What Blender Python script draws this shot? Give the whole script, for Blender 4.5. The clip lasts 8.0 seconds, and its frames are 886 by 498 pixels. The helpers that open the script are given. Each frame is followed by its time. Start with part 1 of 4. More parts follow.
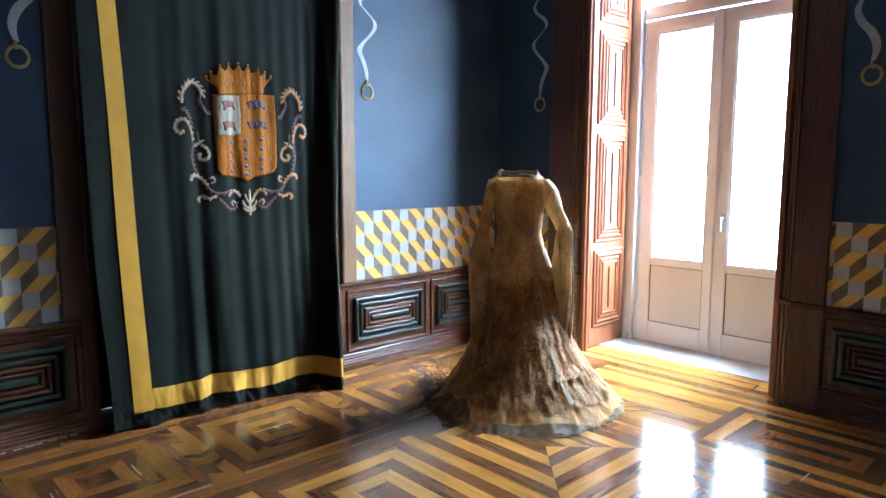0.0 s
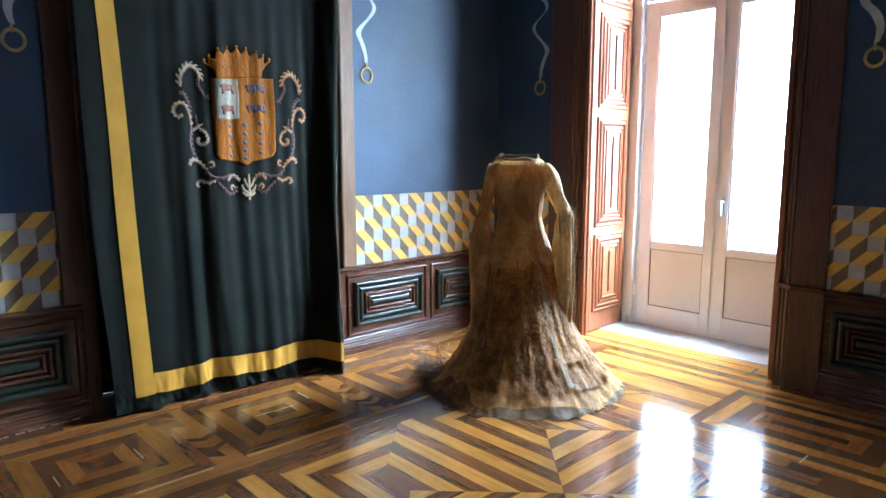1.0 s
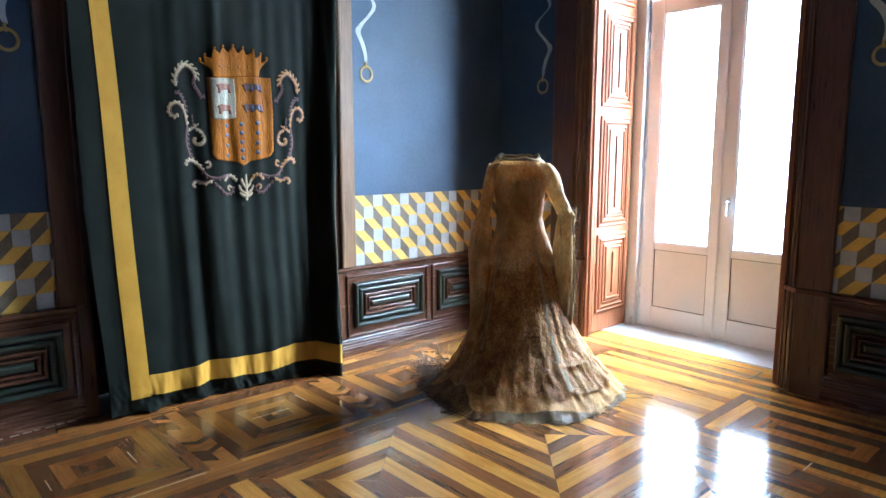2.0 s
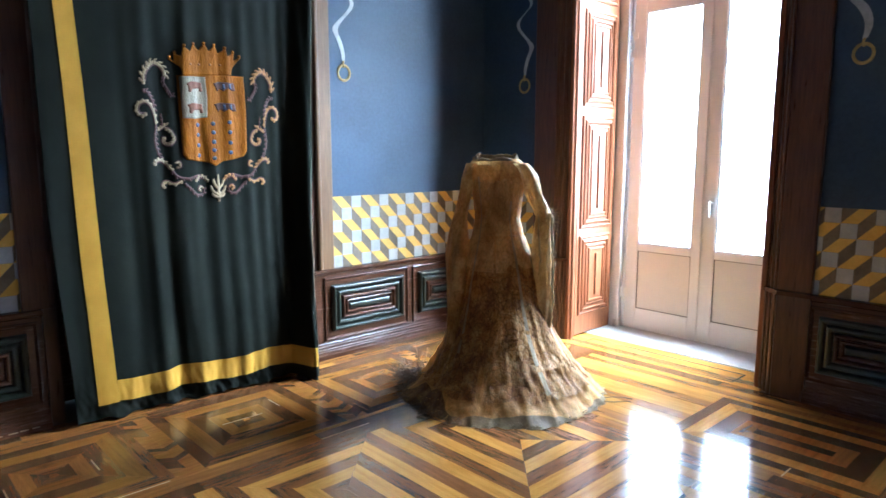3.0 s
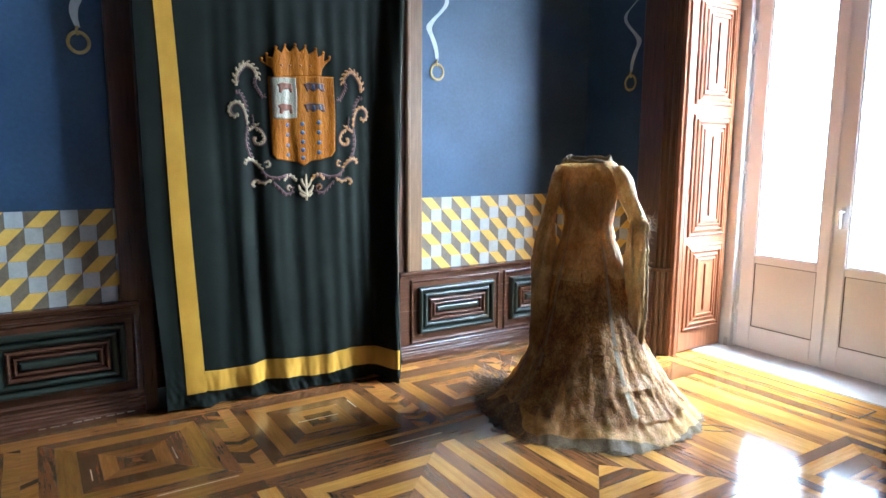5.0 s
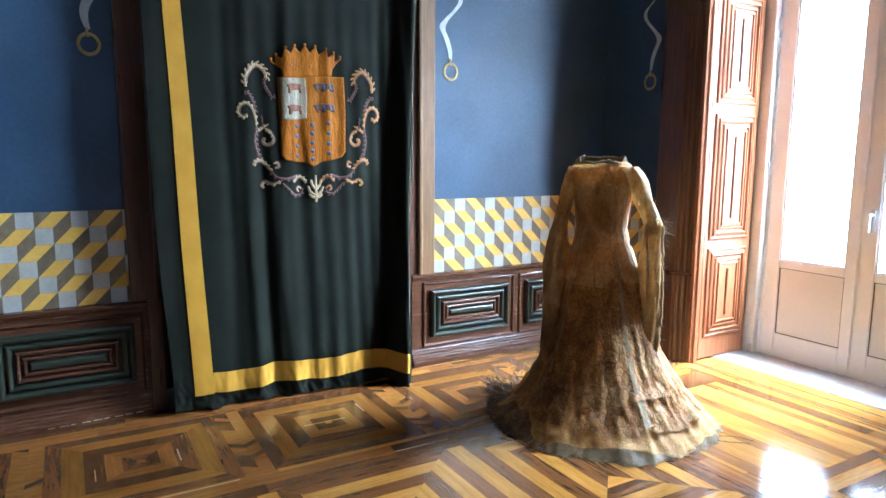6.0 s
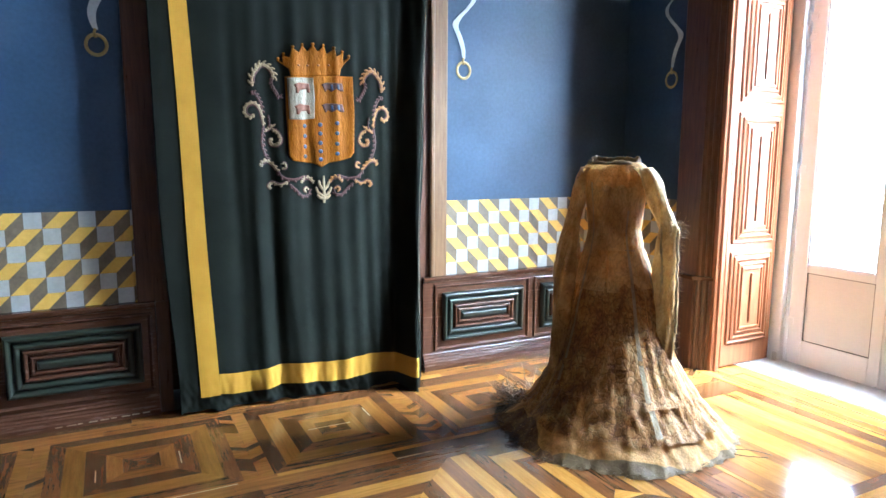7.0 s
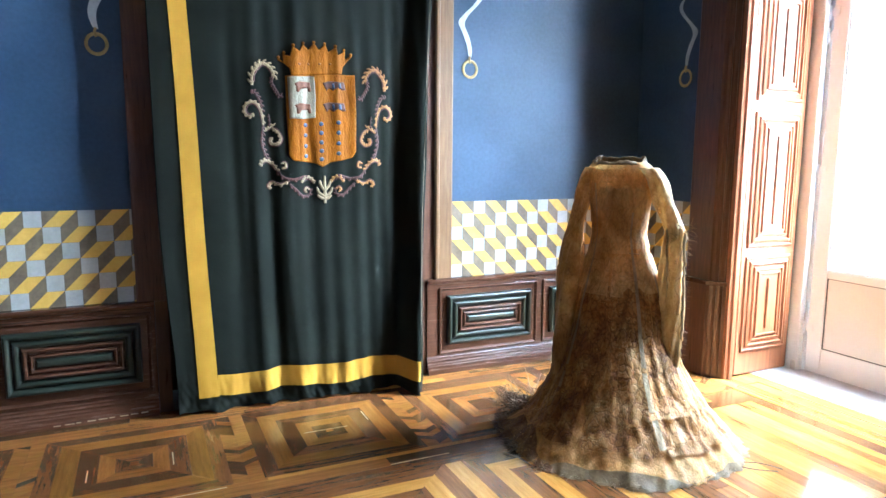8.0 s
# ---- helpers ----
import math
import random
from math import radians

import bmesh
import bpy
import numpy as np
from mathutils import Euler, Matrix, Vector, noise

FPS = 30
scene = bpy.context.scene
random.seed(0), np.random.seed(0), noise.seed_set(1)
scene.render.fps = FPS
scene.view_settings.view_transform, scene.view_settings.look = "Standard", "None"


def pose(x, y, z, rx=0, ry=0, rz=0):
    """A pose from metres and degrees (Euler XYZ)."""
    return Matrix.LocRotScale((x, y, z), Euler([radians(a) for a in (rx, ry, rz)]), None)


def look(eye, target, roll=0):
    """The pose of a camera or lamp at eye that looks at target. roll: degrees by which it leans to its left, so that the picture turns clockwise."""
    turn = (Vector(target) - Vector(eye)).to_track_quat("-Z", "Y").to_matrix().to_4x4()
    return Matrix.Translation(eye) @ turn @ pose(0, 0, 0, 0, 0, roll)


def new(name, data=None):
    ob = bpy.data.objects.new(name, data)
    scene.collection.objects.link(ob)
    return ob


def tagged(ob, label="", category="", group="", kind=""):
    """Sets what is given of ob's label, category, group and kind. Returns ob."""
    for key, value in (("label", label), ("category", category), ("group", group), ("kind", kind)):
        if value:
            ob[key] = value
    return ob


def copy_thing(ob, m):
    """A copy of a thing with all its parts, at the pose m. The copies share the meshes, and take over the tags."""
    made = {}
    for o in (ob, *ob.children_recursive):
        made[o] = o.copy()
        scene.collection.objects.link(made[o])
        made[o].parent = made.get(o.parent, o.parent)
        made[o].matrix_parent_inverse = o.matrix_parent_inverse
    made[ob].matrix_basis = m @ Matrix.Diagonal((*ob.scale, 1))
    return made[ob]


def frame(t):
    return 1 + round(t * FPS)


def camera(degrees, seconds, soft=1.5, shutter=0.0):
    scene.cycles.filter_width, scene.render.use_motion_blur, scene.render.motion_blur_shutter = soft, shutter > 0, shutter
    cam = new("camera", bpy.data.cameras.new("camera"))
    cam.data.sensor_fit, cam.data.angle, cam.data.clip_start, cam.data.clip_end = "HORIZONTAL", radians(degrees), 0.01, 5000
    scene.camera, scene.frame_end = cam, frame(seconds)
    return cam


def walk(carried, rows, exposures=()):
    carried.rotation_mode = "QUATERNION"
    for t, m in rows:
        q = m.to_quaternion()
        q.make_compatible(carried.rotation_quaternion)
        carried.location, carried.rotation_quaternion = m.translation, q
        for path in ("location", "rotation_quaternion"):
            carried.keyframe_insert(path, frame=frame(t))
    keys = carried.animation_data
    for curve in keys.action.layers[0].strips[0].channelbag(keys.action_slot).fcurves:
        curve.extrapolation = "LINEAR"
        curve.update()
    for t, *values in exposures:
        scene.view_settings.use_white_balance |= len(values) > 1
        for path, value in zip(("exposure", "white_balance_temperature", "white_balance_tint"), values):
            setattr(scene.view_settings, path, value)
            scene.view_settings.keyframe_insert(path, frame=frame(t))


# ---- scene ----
cam = camera(68.2, 8.0, shutter=0.5)
PATH = [
    (0, (0.007, 0.217, 1.424), (1.362, 1.669, 1.187), 0.1),
    (0.5, (0.014, 0.214, 1.42), (1.366, 1.662, 1.147), 0.1),
    (1, (0.008, 0.223, 1.418), (1.36, 1.67, 1.136), 0.0),
    (1.2, (0.012, 0.224, 1.419), (1.364, 1.671, 1.136), 0.0),
    (2.3, (0.114, 0.227, 1.436), (1.444, 1.692, 1.145), 0.0),
    (2.5, (0.136, 0.214, 1.432), (1.503, 1.645, 1.143), 0.0),
    (3, (0.206, 0.205, 1.426), (1.553, 1.656, 1.14), 0.0),
    (3.3, (0.207, 0.207, 1.426), (1.483, 1.72, 1.138), 0.1),
    (3.5, (0.236, 0.22, 1.42), (1.425, 1.803, 1.136), 0.1),
    (3.7, (0.271, 0.21, 1.415), (1.379, 1.851, 1.132), 0.1),
    (4, (0.303, 0.21, 1.429), (1.379, 1.871, 1.14), 0.2),
    (4.5, (0.386, 0.196, 1.431), (1.462, 1.858, 1.143), 0.3),
    (6, (0.587, 0.197, 1.427), (1.572, 1.914, 1.145), 0.3),
    (6.5, (0.658, 0.201, 1.429), (1.604, 1.94, 1.147), 0.3),
    (7, (0.741, 0.205, 1.429), (1.641, 1.968, 1.147), 0.3),
    (7.5, (0.811, 0.212, 1.415), (1.68, 1.992, 1.14), 0.4),
    (8, (0.9, 0.209, 1.415), (1.728, 2.009, 1.14), 0.4),
]
walk(cam, [(t, look(eye, target, roll)) for t, eye, target, roll in PATH], [(0, 0.98, 4780, 3), (3, 1.04, 4820, 3), (4, 0.92, 4850, 3), (4.5, 1.06, 4850, 3), (6, 1.16, 4880, 3), (8, 1.64, 4880, 3)])

# ---- light ----
world = bpy.data.worlds.new("sky")
scene.world = world
world.use_nodes = True
sky = world.node_tree.nodes.new("ShaderNodeTexSky")
sky.sky_type, sky.sun_disc = "NISHITA", False
sky.sun_elevation, sky.sun_rotation = radians(48), radians(200)
world.node_tree.links.new(sky.outputs[0], world.node_tree.nodes["Background"].inputs["Color"])
world.node_tree.nodes["Background"].inputs["Strength"].default_value = 0.15
# the weaker lamp stands outside the added window, out of view, to fill the room
for lamp_y, power in ((1.5, 620), (-1.65, 95)):
    lamp = bpy.data.lights.new("window_daylight", "AREA")
    lamp.shape, lamp.size, lamp.size_y, lamp.energy = "RECTANGLE", 2.2, 2.6, power
    lamp.color = (0.92, 0.97, 1.0)
    tagged(new("window_daylight", lamp), "bright overcast daylight outside the window", "light").matrix_world = look((5.75, lamp_y, 2.2), (3.9, lamp_y + 0.9, 1.2))
# the brighter sky overhead, from which light falls down through the panes
high_sky = bpy.data.lights.new("high_sky", "AREA")
high_sky.shape, high_sky.size, high_sky.size_y, high_sky.energy = "RECTANGLE", 4.4, 4.0, 5900
high_sky.color = (0.94, 0.98, 1.0)
tagged(new("high_sky", high_sky), "bright high overcast sky above the street", "light").matrix_world = look((7.4, 0.2, 6.2), (4.5, 2.5, 1.0))


# ---- mesh helpers ----
def part(name, mesh, material, parent=None, label="", m=None):
    """Links a mesh as one object, under a thing or part if one is given."""
    ob = new(name, mesh)
    if material and not mesh.materials:
        mesh.materials.append(material)
    ob.parent = parent
    if m is not None:
        ob.matrix_basis = m
    return tagged(ob, label)


def thing(name, m=None, label="", category="", group="", kind=""):
    ob = new(name)
    ob.empty_display_size = 0.1
    if m is not None:
        ob.matrix_basis = m
    return tagged(ob, label, category, group, kind)


def mesh_of(verts, faces, smooth=False):
    me = bpy.data.meshes.new("mesh")
    me.from_pydata([tuple(v) for v in verts], [], faces)
    me.update()
    if smooth:
        me.polygons.foreach_set("use_smooth", [True] * len(me.polygons))
    return me


def bm_mesh(bm, smooth=False):
    me = bpy.data.meshes.new("mesh")
    bmesh.ops.recalc_face_normals(bm, faces=bm.faces)
    bm.to_mesh(me)
    bm.free()
    if smooth:
        me.polygons.foreach_set("use_smooth", [True] * len(me.polygons))
    return me


def box(x0, x1, y0, y1, z0, z1, bevel=0.0):
    bm = bmesh.new()
    bmesh.ops.create_cube(bm, size=1)
    for v in bm.verts:
        v.co = ((x0 + x1) / 2 + v.co.x * (x1 - x0), (y0 + y1) / 2 + v.co.y * (y1 - y0), (z0 + z1) / 2 + v.co.z * (z1 - z0))
    if bevel:
        bmesh.ops.bevel(bm, geom=bm.edges[:], offset=bevel, segments=2, affect="EDGES")
    return bm_mesh(bm)


def extrude_u(profile, u0, u1):
    """A moulding: profile of (out, z) from the wall face, run along the wall from u0 to u1."""
    n = len(profile)
    verts = [(u, -d, z) for u in (u0, u1) for d, z in profile]
    faces = [(i, (i + 1) % n, n + (i + 1) % n, n + i) for i in range(n)] + [tuple(range(n))[::-1], tuple(range(n, 2 * n))]
    bm = bmesh.new()
    vs = [bm.verts.new(v) for v in verts]
    for f in faces:
        bm.faces.new([vs[i] for i in f])
    return bm_mesh(bm)


def extrude_z(profile, z0, z1):
    """An upright moulding: profile of (u, out) run from z0 to z1."""
    n = len(profile)
    bm = bmesh.new()
    vs = [bm.verts.new((u, -d, z)) for z in (z0, z1) for u, d in profile]
    for i in range(n):
        bm.faces.new([vs[i], vs[(i + 1) % n], vs[n + (i + 1) % n], vs[n + i]])
    bm.faces.new(vs[:n][::-1])
    bm.faces.new(vs[n:])
    return bm_mesh(bm)


def nest(u0, u1, z0, z1, steps, close=True):
    """Nested rectangular mouldings: steps of (inset, out)."""
    verts, faces = [], []
    for inset, d in steps:
        verts += [(u0 + inset, -d, z0 + inset), (u1 - inset, -d, z0 + inset), (u1 - inset, -d, z1 - inset), (u0 + inset, -d, z1 - inset)]
    for k in range(len(steps) - 1):
        a, b = 4 * k, 4 * k + 4
        faces += [(a + i, a + (i + 1) % 4, b + (i + 1) % 4, b + i) for i in range(4)]
    if close:
        k = 4 * (len(steps) - 1)
        faces.append((k, k + 1, k + 2, k + 3))
    return mesh_of(verts, faces)


def clip(poly, a, b, c):
    """The part of a convex polygon where a*x + b*y <= c."""
    out = []
    for (x0, y0), (x1, y1) in zip(poly, poly[1:] + poly[:1]):
        d0, d1 = a * x0 + b * y0 - c, a * x1 + b * y1 - c
        if d0 <= 0:
            out.append((x0, y0))
        if d0 * d1 < 0:
            k = d0 / (d0 - d1)
            out.append((x0 + k * (x1 - x0), y0 + k * (y1 - y0)))
    return out


def clip_rect(poly, x0, x1, y0, y1):
    for a, b, c in ((-1, 0, -x0), (1, 0, x1), (0, -1, -y0), (0, 1, y1)):
        poly = clip(poly, a, b, c)
    return poly


def area(poly):
    return 0.5 * sum(x0 * y1 - x1 * y0 for (x0, y0), (x1, y1) in zip(poly, poly[1:] + poly[:1]))


def slab(poly, low, high, upright=False):
    """A flat piece from a polygon; upright: it stands on a wall, out towards the room."""
    if area(poly) < 0:
        poly = poly[::-1]
    n = len(poly)
    put = (lambda x, y, h: (x, -h, y)) if upright else (lambda x, y, h: (x, y, h))
    verts = [put(x, y, low) for x, y in poly] + [put(x, y, high) for x, y in poly]
    return verts, [tuple(range(n, 2 * n))] + [(i, (i + 1) % n, n + (i + 1) % n, n + i) for i in range(n)]


def spline(points, steps=8):
    """A smooth line through the points (any number of coordinates)."""
    pts = [np.array(p, float) for p in points]
    pts = [2 * pts[0] - pts[1]] + pts + [2 * pts[-1] - pts[-2]]
    out = []
    for p0, p1, p2, p3 in zip(pts, pts[1:], pts[2:], pts[3:]):
        for k in range(steps):
            t = k / steps
            out.append(0.5 * (2 * p1 + (p2 - p0) * t + (2 * p0 - 5 * p1 + 4 * p2 - p3) * t * t + (3 * p1 - p0 - 3 * p2 + p3) * t ** 3))
    return out + [pts[-2]]


def tube(points, radii, sides=6):
    """A tube along 3D points; verts and faces."""
    verts, faces = [], []
    pts = [Vector(p) for p in points]
    side = None
    for i, p in enumerate(pts):
        way = (pts[min(i + 1, len(pts) - 1)] - pts[max(i - 1, 0)]).normalized()
        side = way.orthogonal().normalized() if side is None else (side - way * side.dot(way)).normalized()
        other = way.cross(side)
        r = radii[i] if hasattr(radii, "__len__") else radii
        verts += [p + r * (math.cos(6.2832 * k / sides) * side + math.sin(6.2832 * k / sides) * other) for k in range(sides)]
    for i in range(len(pts) - 1):
        faces += [(i * sides + k, i * sides + (k + 1) % sides, (i + 1) * sides + (k + 1) % sides, (i + 1) * sides + k) for k in range(sides)]
    n = len(pts) - 1
    faces += [tuple(range(sides))[::-1], tuple(n * sides + k for k in range(sides))]
    return verts, faces


def join(pieces):
    verts, faces = [], []
    for v, f in pieces:
        faces += [tuple(i + len(verts) for i in face) for face in f]
        verts += list(v)
    return verts, faces


# ---- materials ----
def ramp(nt, source, stops):
    node = nt.nodes.new("ShaderNodeValToRGB")
    while len(node.color_ramp.elements) < len(stops):
        node.color_ramp.elements.new(0.5)
    for e, (p, c) in zip(node.color_ramp.elements, stops):
        e.position, e.color = p, (*c, 1)
    nt.links.new(source, node.inputs[0])
    return node.outputs[0]


def surface(name, c1, c2, scale=(1, 1, 1), size=6.0, detail=6, rough=(0.4, 0.6), bump=0.1, depth=0.002, spread=0.0, fine=60.0, metal=0.0, spec=0.5, sheen=0.0, warp=0.0):
    """A surface that varies between two colours at a coarse and a fine scale, with fine relief."""
    m = bpy.data.materials.new(name)
    m.use_nodes = True
    nt = m.node_tree
    b = nt.nodes["Principled BSDF"]
    tc, mp = nt.nodes.new("ShaderNodeTexCoord"), nt.nodes.new("ShaderNodeMapping")
    mp.inputs["Scale"].default_value = scale
    info = nt.nodes.new("ShaderNodeObjectInfo")
    shift = nt.nodes.new("ShaderNodeVectorMath")
    shift.operation = "SCALE"
    shift.inputs[0].default_value = (7.3, 4.1, 5.7)
    nt.links.new(info.outputs["Random"], shift.inputs["Scale"])
    nt.links.new(tc.outputs["Object"], mp.inputs["Vector"])
    nt.links.new(shift.outputs[0], mp.inputs["Location"])
    n1, n2 = nt.nodes.new("ShaderNodeTexNoise"), nt.nodes.new("ShaderNodeTexNoise")
    for n, s, d in ((n1, size, detail), (n2, fine, 4)):
        n.inputs["Scale"].default_value, n.inputs["Detail"].default_value = s, d
        n.inputs["Distortion"].default_value = warp
        nt.links.new(mp.outputs[0], n.inputs["Vector"])
    mix = nt.nodes.new("ShaderNodeMath")
    mix.operation = "MULTIPLY_ADD"
    mix.inputs[1].default_value = 0.35
    nt.links.new(n2.outputs["Fac"], mix.inputs[0])
    scaled = nt.nodes.new("ShaderNodeMath")
    scaled.operation = "MULTIPLY"
    scaled.inputs[1].default_value = 0.65
    nt.links.new(n1.outputs["Fac"], scaled.inputs[0])
    nt.links.new(scaled.outputs[0], mix.inputs[2])
    col = ramp(nt, mix.outputs[0], [(0.3, c1), (0.68, c2)])
    if spread:
        hsv = nt.nodes.new("ShaderNodeHueSaturation")
        rng = nt.nodes.new("ShaderNodeMapRange")
        rng.inputs["To Min"].default_value, rng.inputs["To Max"].default_value = 1 - spread, 1 + spread
        nt.links.new(info.outputs["Random"], rng.inputs["Value"])
        nt.links.new(rng.outputs[0], hsv.inputs["Value"])
        nt.links.new(col, hsv.inputs["Color"])
        col = hsv.outputs[0]
    nt.links.new(col, b.inputs["Base Color"])
    rr = nt.nodes.new("ShaderNodeMapRange")
    rr.inputs["To Min"].default_value, rr.inputs["To Max"].default_value = rough
    nt.links.new(n1.outputs["Fac"], rr.inputs["Value"])
    nt.links.new(rr.outputs[0], b.inputs["Roughness"])
    b.inputs["Metallic"].default_value = metal
    b.inputs["Specular IOR Level"].default_value = spec
    if sheen:
        b.inputs["Sheen Weight"].default_value = sheen
    if bump:
        bp = nt.nodes.new("ShaderNodeBump")
        bp.inputs["Strength"].default_value, bp.inputs["Distance"].default_value = bump, depth
        nt.links.new(mix.outputs[0], bp.inputs["Height"])
        nt.links.new(bp.outputs[0], b.inputs["Normal"])
    return m


GRAIN = (1.2, 14, 14)
UPRIGHT = (14, 14, 1.2)
blue_paint = surface("blue_wall_paint", (0.02, 0.039, 0.073), (0.046, 0.079, 0.134), size=2.2, rough=(0.4, 0.55), bump=0.25, fine=45, spec=0.42)
plaster = surface("white_plaster", (0.62, 0.62, 0.61), (0.74, 0.74, 0.73), size=3, rough=(0.7, 0.9), bump=0.2)
dark_wall = surface("blue_grey_room_wall", (0.04, 0.055, 0.1), (0.07, 0.09, 0.15), size=2, rough=(0.7, 0.9))
ceiling_paint = surface("ceiling_paint", (0.26, 0.23, 0.2), (0.34, 0.31, 0.27), size=2, rough=(0.7, 0.9))
brown_wood = surface("dark_brown_wood", (0.045, 0.017, 0.009), (0.10, 0.042, 0.022), scale=GRAIN, size=5, rough=(0.16, 0.34), bump=0.15, spread=0.1)
brown_upright = surface("dark_brown_upright_wood", (0.05, 0.02, 0.011), (0.125, 0.056, 0.03), scale=UPRIGHT, size=5, rough=(0.22, 0.4), bump=0.15, spread=0.1)
green_wood = surface("green_black_painted_wood", (0.011, 0.015, 0.0095), (0.026, 0.032, 0.021), scale=(1, 4, 4), size=3, rough=(0.24, 0.4), bump=0.08)
casing_wood = surface("mid_brown_casing_wood", (0.115, 0.058, 0.021), (0.215, 0.117, 0.047), scale=UPRIGHT, size=5, rough=(0.3, 0.5), bump=0.15)
filler = surface("pale_joint_filler", (0.28, 0.2, 0.11), (0.45, 0.35, 0.23), size=30, rough=(0.4, 0.6))
red_wood = surface("red_brown_varnished_wood", (0.15, 0.05, 0.018), (0.3, 0.115, 0.045), scale=UPRIGHT, size=4, rough=(0.36, 0.52), bump=0.12, spread=0.06, spec=0.4)
plank_light = surface("light_parquet_wood", (0.27, 0.117, 0.017), (0.46, 0.23, 0.045), scale=GRAIN, size=4, rough=(0.04, 0.23), bump=0.05, depth=0.001, spec=0.75, spread=0.16, fine=22)
plank_dark = surface("dark_parquet_wood", (0.066, 0.025, 0.008), (0.145, 0.057, 0.018), scale=GRAIN, size=4, rough=(0.04, 0.23), bump=0.05, depth=0.001, spec=0.75, spread=0.22, fine=22)
plank_mid = surface("reddish_parquet_wood", (0.12, 0.045, 0.01), (0.28, 0.117, 0.026), scale=GRAIN, size=4, rough=(0.04, 0.23), bump=0.05, depth=0.001, spec=0.75, spread=0.2, fine=22)
# honey brown, darkened further for the weaker light on the left floor
plank_honey = surface("honey_brown_parquet_wood", (0.14, 0.056, 0.009), (0.25, 0.113, 0.022), scale=GRAIN, size=4, rough=(0.04, 0.23), bump=0.05, depth=0.001, spec=0.75, spread=0.16, fine=22)
joint = surface("dark_floor_joint", (0.025, 0.012, 0.006), (0.05, 0.024, 0.011), rough=(0.5, 0.7))
tile_grey = surface("grey_painted_tile", (0.35, 0.345, 0.325), (0.48, 0.47, 0.45), size=14, rough=(0.45, 0.6), bump=0.08, spread=0.05)
tile_yellow = surface("yellow_painted_tile", (0.62, 0.36, 0.045), (0.76, 0.48, 0.09), size=14, rough=(0.45, 0.6), bump=0.08, spread=0.05)
tile_brown = surface("brown_painted_tile", (0.11, 0.08, 0.045), (0.2, 0.15, 0.095), size=14, rough=(0.45, 0.6), bump=0.08, spread=0.08)
stone = surface("pale_sill_stone", (0.36, 0.345, 0.32), (0.52, 0.505, 0.475), size=9, rough=(0.35, 0.55), bump=0.1)
white_paint = surface("white_door_paint", (0.76, 0.775, 0.785), (0.83, 0.845, 0.855), size=3, rough=(0.35, 0.5), bump=0.03)
cream_panel = surface("cream_door_panel", (0.67, 0.67, 0.66), (0.74, 0.74, 0.73), size=3, rough=(0.4, 0.55), bump=0.03)
seal = surface("black_rubber_seal", (0.03, 0.03, 0.03), (0.05, 0.05, 0.05), rough=(0.6, 0.8))
steel = surface("satin_steel", (0.6, 0.6, 0.6), (0.72, 0.72, 0.72), rough=(0.25, 0.4), metal=0.9)
green_cloth = surface("dark_green_wool_cloth", (0.006, 0.0067, 0.0044), (0.012, 0.013, 0.0088), size=5, fine=400, rough=(0.75, 0.9), bump=0.3, depth=0.001, spec=0.08)
yellow_cloth = surface("golden_yellow_satin_band", (0.36, 0.18, 0.013), (0.47, 0.255, 0.024), size=6, fine=300, rough=(0.5, 0.65), bump=0.2, depth=0.001, spec=0.2)
orange_cloth = surface("orange_gold_applique", (0.145, 0.043, 0.001), (0.27, 0.092, 0.0034), scale=(1, 1, 0.3), size=9, fine=60, rough=(0.5, 0.66), bump=0.8, depth=0.012, warp=1.2, spec=0.06)
white_cloth = surface("ivory_applique", (0.16, 0.128, 0.075), (0.27, 0.228, 0.148), scale=(1, 1, 0.5), size=24, fine=120, rough=(0.55, 0.7), bump=0.9, depth=0.008)
cream_thread = surface("cream_embroidery", (0.12, 0.072, 0.028), (0.32, 0.225, 0.105), size=50, fine=160, rough=(0.5, 0.7), bump=0.4)
gold_thread = surface("gold_embroidery", (0.17, 0.058, 0.007), (0.38, 0.17, 0.028), size=50, fine=160, rough=(0.5, 0.7), bump=0.4)
plum_thread = surface("plum_embroidery", (0.028, 0.006, 0.004), (0.075, 0.019, 0.01), size=50, fine=160, rough=(0.6, 0.8), bump=0.4)
blue_thread = surface("slate_blue_embroidery", (0.013, 0.024, 0.062), (0.027, 0.045, 0.1), size=50, fine=160, rough=(0.6, 0.8), bump=0.4)
rust_thread = surface("rust_brown_embroidery", (0.1, 0.028, 0.007), (0.17, 0.056, 0.016), size=50, fine=160, rough=(0.6, 0.8), bump=0.4)
ribbon_paint = surface("grey_white_ribbon_paint", (0.38, 0.4, 0.41), (0.64, 0.66, 0.66), size=12, rough=(0.6, 0.8), bump=0.05)
ring_paint = surface("old_gold_ring_paint", (0.3, 0.2, 0.07), (0.55, 0.4, 0.16), size=20, rough=(0.5, 0.7), bump=0.05)
black_band = surface("near_black_paint", (0.012, 0.012, 0.014), (0.03, 0.03, 0.033), rough=(0.4, 0.6))

# ---- the room: walls, ceiling, floor bed ----
WALL_A, WALL_W, DOOR = 4.06, 4.25, 4.93        # curtain wall, window wall, face of the glazed door
REV_L, REV_R = 3.20, 1.72                      # sides of the window recess
ON_A = pose(0, WALL_A, 0)                      # along the wall: x to the right, y into the wall
ON_W = pose(WALL_W, 0, 0, 0, 0, -90)
ON_L = pose(0, REV_L, 0)
ON_R = pose(0, REV_R, 0, 0, 0, 180)
TOP = 4.2


